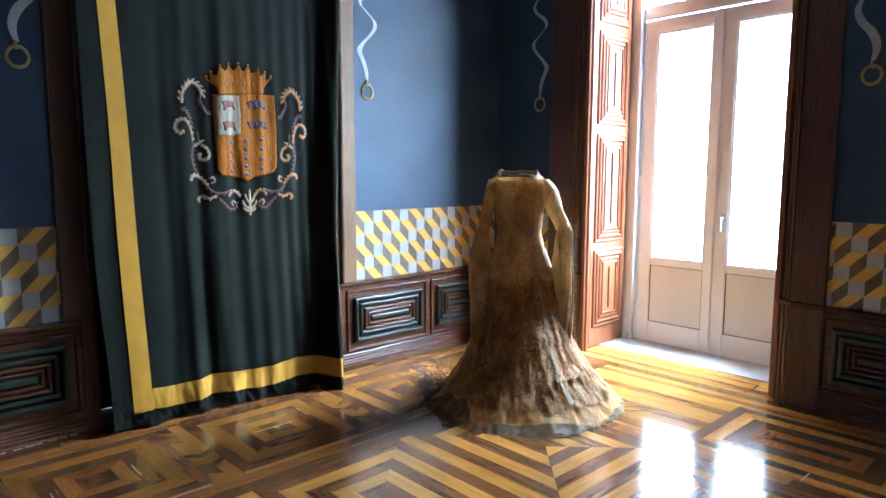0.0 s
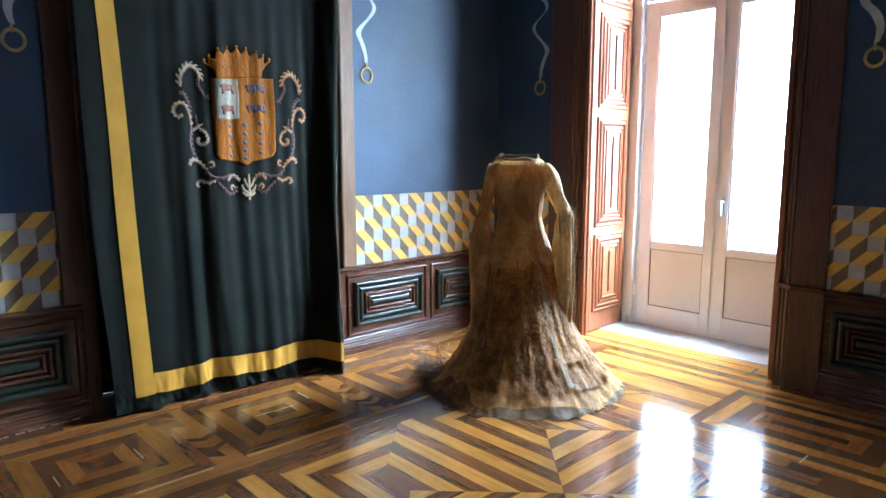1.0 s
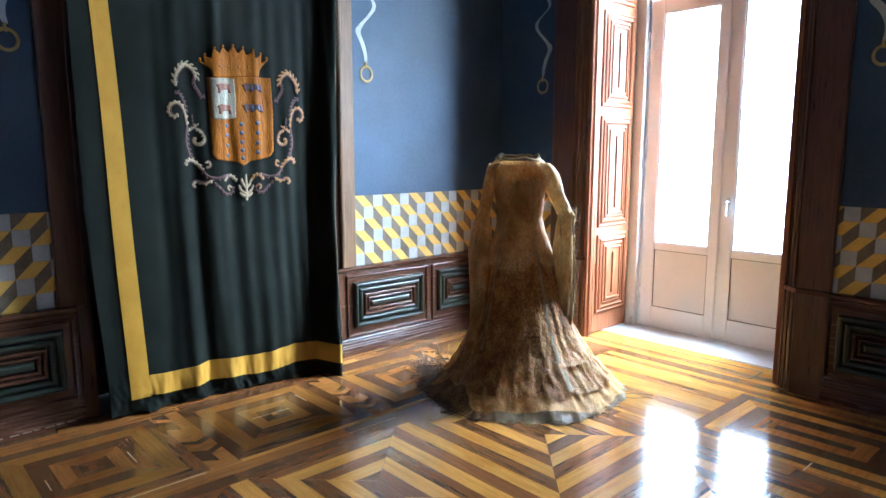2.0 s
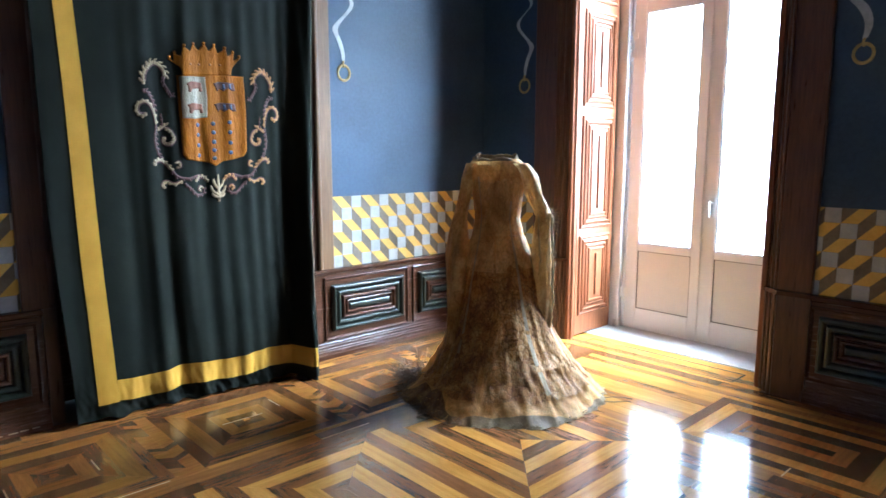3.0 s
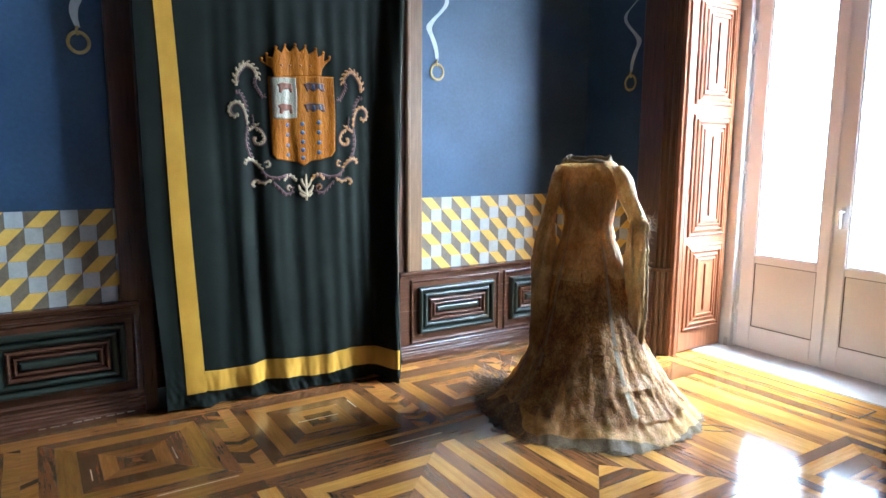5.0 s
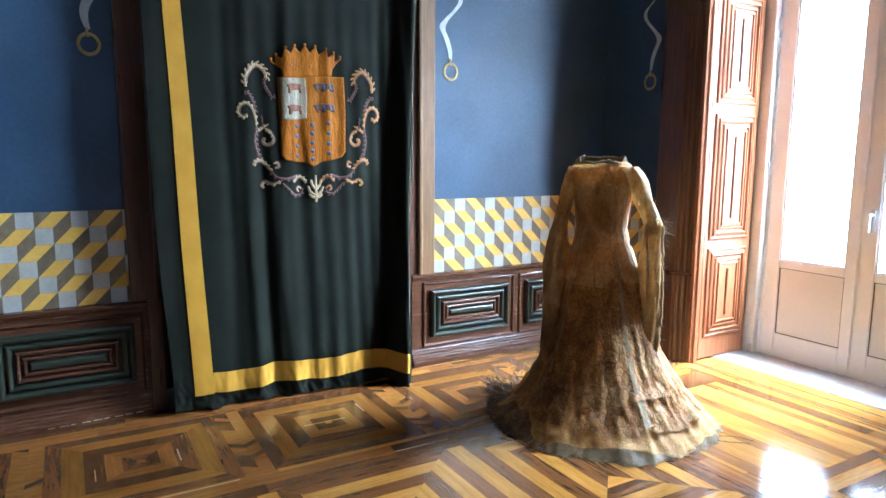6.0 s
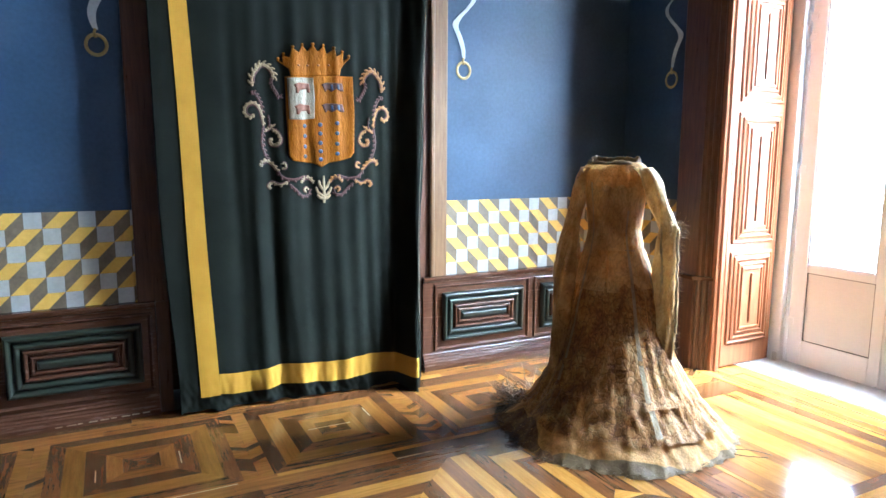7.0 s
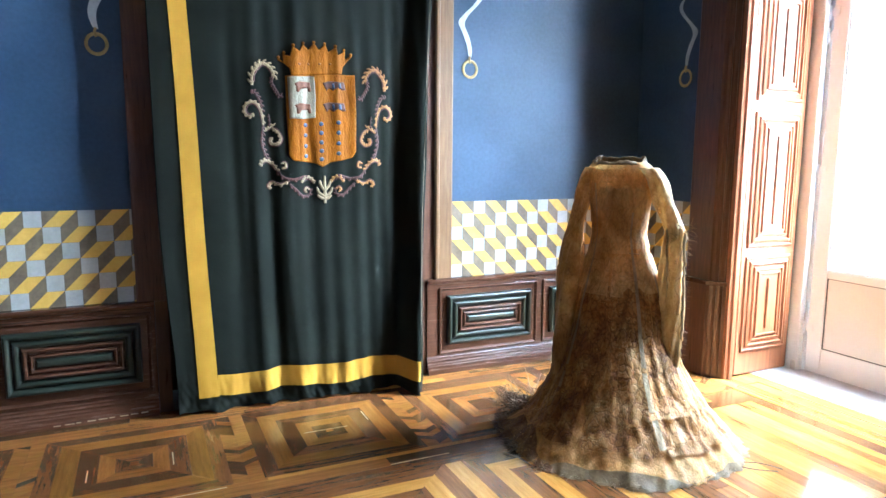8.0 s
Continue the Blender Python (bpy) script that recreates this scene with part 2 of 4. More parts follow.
def wall(name, boxes, material, label):
    bm = bmesh.new()
    for x0, x1, y0, y1, z0, z1 in boxes:
        cube = bmesh.ops.create_cube(bm, size=1)
        for v in cube["verts"]:
            v.co = ((x0 + x1) / 2 + v.co.x * (x1 - x0), (y0 + y1) / 2 + v.co.y * (y1 - y0), (z0 + z1) / 2 + v.co.z * (z1 - z0))
    return tagged(part(name, bm_mesh(bm), material), label, "wall", kind="structure")


wall("wall_north", [(-3, 1.0, WALL_A, 4.45, 0, TOP), (2.6, WALL_W, WALL_A, 4.45, 0, TOP), (1.0, 2.6, WALL_A, 4.45, 3.0, TOP)], blue_paint, "deep blue painted plaster wall, cloudy brushwork")
wall("wall_east", [(WALL_W, 4.99, REV_L + 0.1, 4.45, 0, TOP), (WALL_W, 4.99, REV_L - 3.37, REV_R - 0.1, 0, TOP), (WALL_W, 4.99, -3, REV_R - 3.43, 0, TOP), (WALL_W, 4.99, REV_R - 3.43, REV_L + 0.1, 3.3, TOP)], blue_paint, "deep blue painted wall around the tall window")
wall("wall_south", [(-3, WALL_W, -3.2, -3, 0, TOP)], dark_wall, "plain dark wall")
wall("wall_west", [(-3.2, -3, -3.2, 4.45, 0, TOP)], dark_wall, "plain dark wall")
tagged(part("ceiling", box(-3.2, 4.99, -3.2, 4.45, TOP, TOP + 0.2), ceiling_paint), "plain ceiling", "ceiling", kind="structure")
tagged(part("doorway_lining", box(1.0, 2.6, 4.38, 4.45, 0, 3.0), brown_wood), "dark wooden door leaf behind the curtain", "door", kind="structure")


# ---- panelling along the walls ----
def casing(name, frame_m, u0, u1, z0, z1, label, flip=False, flutes=True, material=None):
    """A flat board with a fluted inner edge; flip puts the flutes at u0."""
    w = u1 - u0
    prof = [(0, 0), (0, 0.026), (0.008, 0.03)]
    if flutes:
        f = w - 0.085
        run = [(0, 0.03), (0.004, 0.022), (0.01, 0.022), (0.016, 0.036), (0.026, 0.042), (0.034, 0.034), (0.038, 0.034),
               (0.044, 0.044), (0.054, 0.05), (0.062, 0.042), (0.066, 0.042), (0.072, 0.052), (0.085, 0.052)]
        prof += [(f + u, d - 1.1 * u) for u, d in run] + [(w, -0.11), (f, -0.11), (f, 0)]
    else:
        prof += [(w - 0.03, 0.03), (w - 0.024, 0.036), (w - 0.01, 0.036), (w, 0.03), (w, 0)]
    prof = [(u1 - u, d) if flip else (u0 + u, d) for u, d in prof]
    return part(name, extrude_z(prof, z0, z1), material or brown_upright, None, "", frame_m)


def rolls(start, end, low, bumps):
    """A run of rounded mouldings across a panel: bumps of (share of the width, height), each with a small quirk after it."""
    out, u = [(start, low)], start
    for share, high in bumps:
        w = (end - start) * share
        out += [(u + w * a, low + (high - low) * b) for a, b in ((0.06, 0.45), (0.18, 0.85), (0.36, 1.0), (0.58, 0.92), (0.76, 0.66), (0.86, 0.3), (0.9, 0.0))]
        u += w
        out.append((u, low))
    return out


PANEL_GREEN = rolls(0.0, 0.082, 0.004, [(0.5, 0.036), (0.5, 0.03)])
PANEL_BROWN = rolls(0.082, 0.138, 0.004, [(0.52, 0.034), (0.48, 0.03)])


def raised_panel(parent, u0, u1, z0, z1, out):
    """A stepped panel of nested frames: green, brown and a rounded green bar in the middle."""
    p = part("panel", nest(u0, u1, z0, z1, [(i, out + d) for i, d in PANEL_GREEN], close=False), green_wood, parent, "green-black stepped panel moulding")
    k = (min(u1 - u0, z1 - z0) / 2 - 0.024 - 0.082) / 0.056
    part("inner_moulding", nest(u0, u1, z0, z1, [(0.082 + (i - 0.082) * k, out + d) for i, d in PANEL_BROWN], close=False), brown_wood, p, "brown inner moulding")
    c = 0.082 + 0.056 * k
    part("centre_bar", nest(u0, u1, z0, z1, [(c, out + 0.004), (c + 0.002, out + 0.02), (c + 0.007, out + 0.03), (c + 0.014, out + 0.034), (c + 0.02, out + 0.034)]), green_wood, p, "dark green centre bar")
    return p


def wainscot(name, frame_m, u0, u1, panels, ends=(False, False)):
    """Wooden panelling 0.64 m high with stepped panels (spans of u)."""
    w = thing(name, frame_m, "dark brown panelling with stepped green-black panels", "wainscot", kind="structure")
    part("board", box(u0, u1, -0.022, 0, 0.02, 0.615, 0.002), brown_wood, w)
    part("base_moulding", extrude_u([(0, 0), (0.056, 0), (0.058, 0.028), (0.05, 0.034), (0.05, 0.052), (0.044, 0.058), (0.044, 0.066), (0.036, 0.074), (0.038, 0.086), (0.03, 0.094), (0.03, 0.104), (0.024, 0.112), (0, 0.112)], u0, u1), brown_wood, w, "worn stepped base moulding")
    part("cap_rail", extrude_u([(0, 0.588), (0.028, 0.588), (0.03, 0.598), (0.038, 0.604), (0.046, 0.618), (0.046, 0.628), (0.038, 0.634), (0, 0.636)], u0, u1), brown_wood, w, "glossy brown cap rail")
    for a, b in panels:
        part("panel_frame", nest(a - 0.055, b + 0.055, 0.125, 0.575, [(0, 0.023), (0.002, 0.034), (0.01, 0.036), (0.016, 0.03), (0.022, 0.023)], close=False), brown_wood, w)
        raised_panel(w, a, b, 0.19, 0.52, 0.022)
    return w


wainscot("wainscot_north_left", ON_A, -1.4, 0.93, [(-1.38, -0.74), (-0.58, 0.06), (0.22, 0.855)])
wainscot("wainscot_north_right", ON_A, 2.55, 4.247, [(2.69, 3.335), (3.49, 4.13)])
wainscot("wainscot_east_left", ON_W, -4.0, -3.492, [(-3.93, -3.56)])
wainscot("wainscot_east_right", ON_W, -1.452, 0.16, [(-1.40, -0.77), (-0.61, 0.02)])

# left casing in a darker wood, the curtain's shade put into its colour
for nm, m, a, b, wood in (("door_casing_left", ON_A, 0.845, 1.0, brown_upright), ("door_casing_right", ON_A, 2.6, 2.722, casing_wood)):
    tagged(casing(nm, m, a, b, 0.636, 3.05, "", wood is casing_wood, flutes=False, material=wood), "plain brown wooden door casing", "trim", kind="structure")
tagged(part("door_casing_foot", box(0.932, 1.0, WALL_A - 0.03, WALL_A, 0, 0.636, 0.003), brown_upright), "plain brown foot of the door casing", "trim", kind="structure")
tagged(part("door_casing_foot", box(2.5, 2.6, WALL_A - 0.012, WALL_A + 0.02, 0, 3.05, 0.003), brown_upright), "plain brown door rebate", "trim", kind="structure")
part_l = tagged(casing("window_casing_left", ON_W, -3.49, -3.2, 0.64, 3.4, ""), "dark brown window casing with fluted inner edge", "trim", kind="structure")
part_r = tagged(casing("window_casing_right", ON_W, -1.72, -1.45, 0.64, 3.4, "", True), "dark brown window casing with fluted inner edge", "trim", kind="structure")


def plinth(name, u0, u1, flip):
    """The thicker foot of a window casing, with a small cap."""
    w = u1 - u0
    run = [(0, 0.045), (0.008, 0.038), (0.02, 0.052), (0.034, 0.056), (0.042, 0.046), (0.05, 0.058), (0.066, 0.064), (0.074, 0.052), (0.082, 0.066), (0.1, 0.066)]
    prof = [(0, 0), (0, 0.04)] + [(w - 0.1 + u, d - 0.95 * u) for u, d in run] + [(w, -0.11), (w - 0.1, -0.11), (w - 0.1, 0)]
    prof = [(u1 - u, d) if flip else (u0 + u, d) for u, d in prof]
    p = thing(name, ON_W, "dark brown fluted plinth under the window casing", "trim", kind="structure")
    part("foot", extrude_z(prof, 0, 0.612), brown_upright, p)
    cap = [(0, 0), (0, 0.05), (w - 0.1, 0.056), (w - 0.004, 0.056 - 0.075), (w + 0.006, -0.03), (w + 0.006, -0.11), (w - 0.1, -0.11), (w - 0.1, 0)]
    cap = [(u1 - u, d) if flip else (u0 + u, d) for u, d in cap]
    part("cap", extrude_z(cap, 0.613, 0.638), brown_wood, p, "glossy cap")


plinth("casing_plinth_left", -3.49, -3.19, False)
plinth("casing_plinth_right", -1.73, -1.45, True)


# ---- the window recess: folded shutters, door, sill ----
SHUT = [(0, 0.0), (0.004, 0.012), (0.014, 0.016), (0.022, 0.008), (0.03, 0.008), (0.034, 0.018), (0.05, 0.026), (0.056, 0.012), (0.07, 0.006)]
SHUT_IN = [(0.07, 0.006), (0.074, 0.022), (0.086, 0.026), (0.09, 0.014), (0.1, 0.014), (0.104, 0.028), (0.116, 0.03), (0.12, 0.02)]


def shutter(name, frame_m, u0, u1, flip):
    s = thing(name, frame_m, "red-brown varnished shutter with stepped panels, folded into the window recess", "shutter", "window shutters")
    part("board", box(u0, u1, -0.02, 0.012, 0.012, 3.28, 0.003), red_wood, s)
    side = [(0, 0), (0, 0.03), (0.012, 0.036), (0.02, 0.026), (0.03, 0.026), (0.036, 0.04), (0.052, 0.044), (0.058, 0.034), (0.075, 0.034), (0.078, 0)]
    side = [(u1 + 0.1 - u, d) for u, d in side] if flip else [(u0 - 0.1 + u, d) for u, d in side]
    part("jamb_moulding", extrude_z(side, 0, 3.28), red_wood, s)
    a, b = u0 + 0.035, u1 - 0.045
    if flip:
        a, b = u0 + 0.045, u1 - 0.035
    for z0, z1 in ((0.165, 0.80), (0.855, 1.72), (1.785, 2.5), (2.565, 3.2)):
        p = part("panel", nest(a, b, z0, z1, [(i, 0.02 + d) for i, d in SHUT], close=False), red_wood, s)
        part("inner_moulding", nest(a, b, z0, z1, [(i, 0.02 + d) for i, d in SHUT_IN]), red_wood, p)
        mid = (a + b) / 2
        part("centre_bar", box(mid - 0.014, mid + 0.014, -0.052, -0.034, z0 + 0.15, z1 - 0.15, 0.004), red_wood, p)
    return s


shutter("shutter", ON_L, 4.375, 4.865, False)
shutter("shutter", ON_R, -4.865, -4.375, True)

for nm, y0, y1 in (("window_jamb_left", 3.105, REV_L + 0.03), ("window_jamb_right", REV_R - 0.03, 1.845)):
    tagged(part(nm, box(4.88, 5.05, y0, y1, 0, 3.3, 0.004), plaster), "white plaster strip beside the door frame", "window jamb", kind="structure")
tagged(part("window_head", box(4.3, 5.05, REV_R, REV_L, 3.3, 3.4), plaster), "plain plaster head of the window recess", "window head", kind="structure")
for y in (3.118, 1.802):
    tagged(part("skirting_block", box(4.868, 4.888, y, y + 0.03, 0, 0.07, 0.004), stone), "small pale stone foot of the window jamb", "trim", kind="structure")
tagged(part("window_sill", box(4.55, 5.3, REV_R - 0.02, REV_L + 0.02, -0.05, 0.006, 0.004), stone), "pale worn stone threshold before the glazed door", "threshold", kind="structure")

glass = bpy.data.materials.new("clear_glass")
glass.use_nodes = True
gb = glass.node_tree.nodes["Principled BSDF"]
gb.inputs["Transmission Weight"].default_value, gb.inputs["Roughness"].default_value, gb.inputs["IOR"].default_value = 1.0, 0.0, 1.45

LEAF = 0.616                                   # width of one leaf
MID = 2.474                                    # where the leaves meet


def leaf(name, y0, hinge_left):
    """One leaf of the glazed door: stiles, rails, pane above, cream panel below. Local x runs to the right, seen from the room."""
    d = thing(name, pose(DOOR, y0, 0, 0, 0, -90), "white glazed door leaf with a cream lower panel, closed", "door", "leaves of the glazed door")
    w, top = LEAF - 0.003, 2.62
    gl, gr = (0.112, w - 0.052) if hinge_left else (0.052 + 0.075, w - 0.112)
    part("stile", box(0.003, gl, 0, 0.055, 0.008, top, 0.005), white_paint, d)
    part("stile", box(gr, w, 0, 0.055, 0.008, top, 0.005), white_paint, d)
    for z0, z1 in ((0.008, 0.18), (0.655, 0.712), (2.515, top)):
        part("rail", box(gl, gr, 0.001, 0.054, z0, z1, 0.004), white_paint, d)
    part("lower_panel", box(gl + 0.004, gr - 0.004, 0.012, 0.04, 0.184, 0.651), cream_panel, d, "cream lower panel")
    for a, b, z0, z1 in ((gl, gl + 0.004, 0.18, 0.655), (gr - 0.004, gr, 0.18, 0.655), (gl, gr, 0.18, 0.184), (gl, gr, 0.651, 0.655)):
        part("seal", box(a, b, 0.006, 0.03, z0, z1), seal, d, "thin black rubber seal")
    pane = part("pane", box(gl, gr, 0.024, 0.03, 0.712, 2.515), glass, d, "clear glass pane")
    pane.visible_shadow = False
    for a, b, z0, z1 in ((gl, gl + 0.012, 0.712, 2.515), (gr - 0.012, gr, 0.712, 2.515), (gl + 0.012, gr - 0.012, 0.712, 0.724), (gl + 0.012, gr - 0.012, 2.503, 2.515)):
        part("glazing_bead", box(a, b, 0.006, 0.024, z0, z1, 0.003), white_paint, d)
    for z in (0.3, 1.35, 2.2, 2.34):
        x = -0.012 if hinge_left else w + 0.012
        v, f = tube([(x, -0.012, z - 0.045), (x, -0.012, z + 0.045)], 0.011, 10)
        h = part("hinge", mesh_of(v, f, True), white_paint, d, "white barrel hinge")
        part("hinge_plate", box(min(x, x + (0.06 if hinge_left else -0.06)), max(x, x + (0.06 if hinge_left else -0.06)), -0.008, 0.0, z - 0.02, z + 0.03, 0.003), white_paint, h)
    return d


door_l = leaf("glazed_door", MID + LEAF, True)
door_r = leaf("glazed_door", MID, False)
part("meeting_bead", box(-0.012, 0.028, -0.014, 0.0, 0.02, 2.62, 0.005), white_paint, door_r)
handle = part("handle_plate", box(0.075, 0.105, -0.01, 0.0, 0.965, 1.11, 0.004), steel, door_r, "satin steel handle plate")
v, f = tube(spline([(0.09, -0.005, 1.075), (0.09, -0.045, 1.075), (0.09, -0.052, 1.06), (0.09, -0.05, 0.97)], 6), 0.009, 8)
part("lever", mesh_of(v, f, True), steel, handle, "satin steel lever handle")

fr = thing("door_frame", pose(DOOR, 0, 0, 0, 0, -90), "white door frame with a transom light above", "door frame", kind="structure")
for a, b in ((-MID - LEAF - 0.055, -MID - LEAF - 0.002), (-MID + LEAF + 0.002, -MID + LEAF + 0.055)):
    part("post", box(a, b, -0.004, 0.07, 0, 3.28, 0.005), white_paint, fr)
part("transom", box(-MID - LEAF, -MID + LEAF, -0.006, 0.07, 2.63, 2.735, 0.006), white_paint, fr)
part("head", box(-MID - LEAF, -MID + LEAF, -0.004, 0.07, 3.2, 3.28, 0.006), white_paint, fr)
tl = part("transom_pane", box(-MID - LEAF, -MID + LEAF, 0.024, 0.03, 2.735, 3.2), glass, fr, "clear transom pane")
tl.visible_shadow = False

# an unseen second window in the same wall, added to let more light in
copy_thing(door_l, pose(DOOR, MID + LEAF - 3.4, 0, 0, 0, -90))
copy_thing(door_r, pose(DOOR, MID - 3.4, 0, 0, 0, -90))
copy_thing(fr, pose(DOOR, -3.4, 0, 0, 0, -90))
for nm, y0, y1 in (("window_jamb_left", -0.295, -0.16), ("window_jamb_right", -1.74, -1.555)):
    tagged(part(nm, box(4.88, 5.05, y0, y1, 0, 3.3, 0.004), plaster), "white plaster strip beside the door frame", "window jamb", kind="structure")

# the ground outside, far below the balcony door
tagged(part("ground", box(5.6, 400, -300, 300, -6.2, -6.0), plaster), "pale street ground below the window", "ground", kind="structure")

# white overcast distance across the street
haze = bpy.data.materials.new("overcast_white_sky")
haze.use_nodes = True
haze.node_tree.nodes["Principled BSDF"].inputs["Base Color"].default_value = (0.8, 0.8, 0.8, 1)
haze.node_tree.nodes["Principled BSDF"].inputs["Emission Color"].default_value = (0.95, 0.98, 1, 1)
haze.node_tree.nodes["Principled BSDF"].inputs["Emission Strength"].default_value = 13.0
tagged(part("backdrop", box(14.0, 14.1, -16, 20, -1, 11), haze), "plain white overcast distance", "sky", kind="structure")


# ---- painted band of cubes on the walls ----
BAND_LOW, BAND_TOP, ROWS_N = 0.636, 1.136, 6


def cube_band(name, frame_m, u0, u1, start, s, lean):
    """Cubes in oblique view: grey fronts, yellow tops, brown sides. start: where a grey front begins in the top row; lean: +1 leans right."""
    band = thing(name, frame_m, "band of grey, yellow and brown tiles drawn as stacked cubes", "tile band", kind="structure")
    h = (BAND_TOP - BAND_LOW) / ROWS_N
    part("bed", box(u0, u1, -0.002, 0.0, BAND_LOW, BAND_TOP), black_band, band, "dark joint bed")
    cells = int((u1 - u0) / s) + 16
    for row in range(-1, ROWS_N + 1):
        z = BAND_TOP - (row + 1) * h
        for k in range(-cells // 3, cells // 3 + 1):
            u = start + lean * row * s + 3 * s * k
            if lean > 0:
                shapes = (("grey_tile", tile_grey, [(u, z), (u + s, z), (u + s, z + h), (u, z + h)]),
                          ("yellow_tile", tile_yellow, [(u, z + h), (u + s, z + h), (u + 2 * s, z + 2 * h), (u + s, z + 2 * h)]),
                          ("brown_tile", tile_brown, [(u + s, z), (u + 2 * s, z + h), (u + 2 * s, z + 2 * h), (u + s, z + h)]))
            else:
                shapes = (("grey_tile", tile_grey, [(u, z), (u + s, z), (u + s, z + h), (u, z + h)]),
                          ("yellow_tile", tile_yellow, [(u, z + h), (u + s, z + h), (u, z + 2 * h), (u - s, z + 2 * h)]),
                          ("brown_tile", tile_brown, [(u, z), (u, z + h), (u - s, z + 2 * h), (u - s, z + h)]))
            for nm, material, poly in shapes:
                poly = clip_rect(poly, u0, u1, BAND_LOW, BAND_TOP)
                if len(poly) < 3 or abs(area(poly)) < 4e-5:
                    continue
                cx, cz = sum(p[0] for p in poly) / len(poly), sum(p[1] for p in poly) / len(poly)
                k2 = 1 - 0.0012 / s
                local = [((x - cx) * k2, (y - cz) * k2) for x, y in poly]
                key = (nm, tuple(round(c, 3) for p in local for c in p))
                if key not in TILE_MESHES:
                    TILE_MESHES[key] = mesh_of(*slab(local, 0.0, 0.003, upright=True))
                part(nm, TILE_MESHES[key], material, band, "", pose(cx, -0.002, cz))
    return band


TILE_MESHES = {}
cube_band("tile_band_north_left", ON_A, -0.35, 0.845, 0.351, 0.0805, 1)
cube_band("tile_band_north_right", ON_A, 2.722, 4.2, 2.893, 0.083, -1)
cube_band("tile_band_east_left", ON_W, -4.05, -3.49, -3.66, 0.0825, 1)
cube_band("tile_band_east_right", ON_W, -1.45, -0.4, -1.424, 0.0825, 1)


# ---- painted ribbons with rings ----
def ribbon(frame_m, u, z, size, mirror, sway):
    r = thing("ribbon_with_ring", frame_m @ pose(u, 0, z), "painted grey-white ribbon hanging from above with an old gold ring", "wall painting", "ribbons on the blue walls")
    # the ring
    verts, faces = [], []
    n, big, small = 36, size, 0.0085
    for i in range(n):
        a = 6.28318 * i / n
        for j in range(6):
            b = 6.28318 * j / 6
            rad = big + small * math.cos(b)
            verts.append((rad * math.cos(a), -0.003 - 0.35 * small * (1 + math.sin(b)), rad * math.sin(a) * 1.06))
    for i in range(n):
        for j in range(6):
            faces.append((i * 6 + j, ((i + 1) % n) * 6 + j, ((i + 1) % n) * 6 + (j + 1) % 6, i * 6 + (j + 1) % 6))
    part("ring", mesh_of(verts, faces, True), ring_paint, r, "old gold ring")
    v, f = tube(spline([(0, -0.004, size - 0.012), (-0.006, -0.006, size + 0.012), (0, -0.004, size + 0.032)], 5), 0.007, 6)
    part("knot", mesh_of(v, f, True), ring_paint, r, "gold knot")
    # the ribbon, twisting upwards
    line = spline([(mirror * x, size + 0.03 + zz, w) for x, zz, w in sway], 10)
    verts, faces = [], []
    for i, (x, zz, w) in enumerate(line):
        verts += [(x - w, -0.003, zz + 0.3 * w * mirror), (x, -0.006, zz), (x + w, -0.003, zz - 0.3 * w * mirror)]
    for i in range(len(line) - 1):
        a, b = 3 * i, 3 * i + 3
        faces += [(a, a + 1, b + 1, b), (a + 1, a + 2, b + 2, b + 1)]
    part("ribbon", mesh_of(verts, faces, True), ribbon_paint, r, "grey-white twisted ribbon")
    return r


SWAY = [(0, 0, 0.011), (-0.006, 0.06, 0.017), (-0.03, 0.13, 0.021), (-0.062, 0.2, 0.022), (-0.03, 0.255, 0.014), (0.03, 0.315, 0.012), (0.072, 0.37, 0.014), (0.066, 0.42, 0.018),
        (0.0, 0.475, 0.013), (-0.05, 0.52, 0.012), (-0.03, 0.58, 0.016), (0.05, 0.64, 0.013), (0.07, 0.7, 0.016), (0.0, 0.78, 0.013), (-0.05, 0.86, 0.014), (0.0, 1.0, 0.014)]
SWAY_WIDE = [(0, 0, 0.013), (-0.012, 0.05, 0.018), (-0.008, 0.1, 0.02), (0.02, 0.16, 0.022), (0.07, 0.22, 0.02), (0.09, 0.3, 0.016), (0.03, 0.4, 0.02), (-0.04, 0.5, 0.02), (0.02, 0.64, 0.02), (0.05, 0.8, 0.02)]
ribbon(ON_A, 0.73, 1.976, 0.047, 1, SWAY_WIDE)
ribbon(ON_A, 2.851, 1.98, 0.048, 1, SWAY)
ribbon(ON_W, -3.617, 1.957, 0.049, -1, SWAY)
ribbon(ON_W, -1.304, 1.952, 0.047, -1, SWAY_WIDE)


# ---- the curtain ----
def smooth(a, b, v):
    k = max(0.0, min(1.0, (v - a) / (b - a)))
    return k * k * (3 - 2 * k)


def curtain_left(z):
    return 0.975 + 0.05 * smooth(1.2, 0.0, z) - 0.006 * z


def curtain_right(z):
    return 2.358 + 0.028 * smooth(0.0, 1.2, z) + 0.042 * z


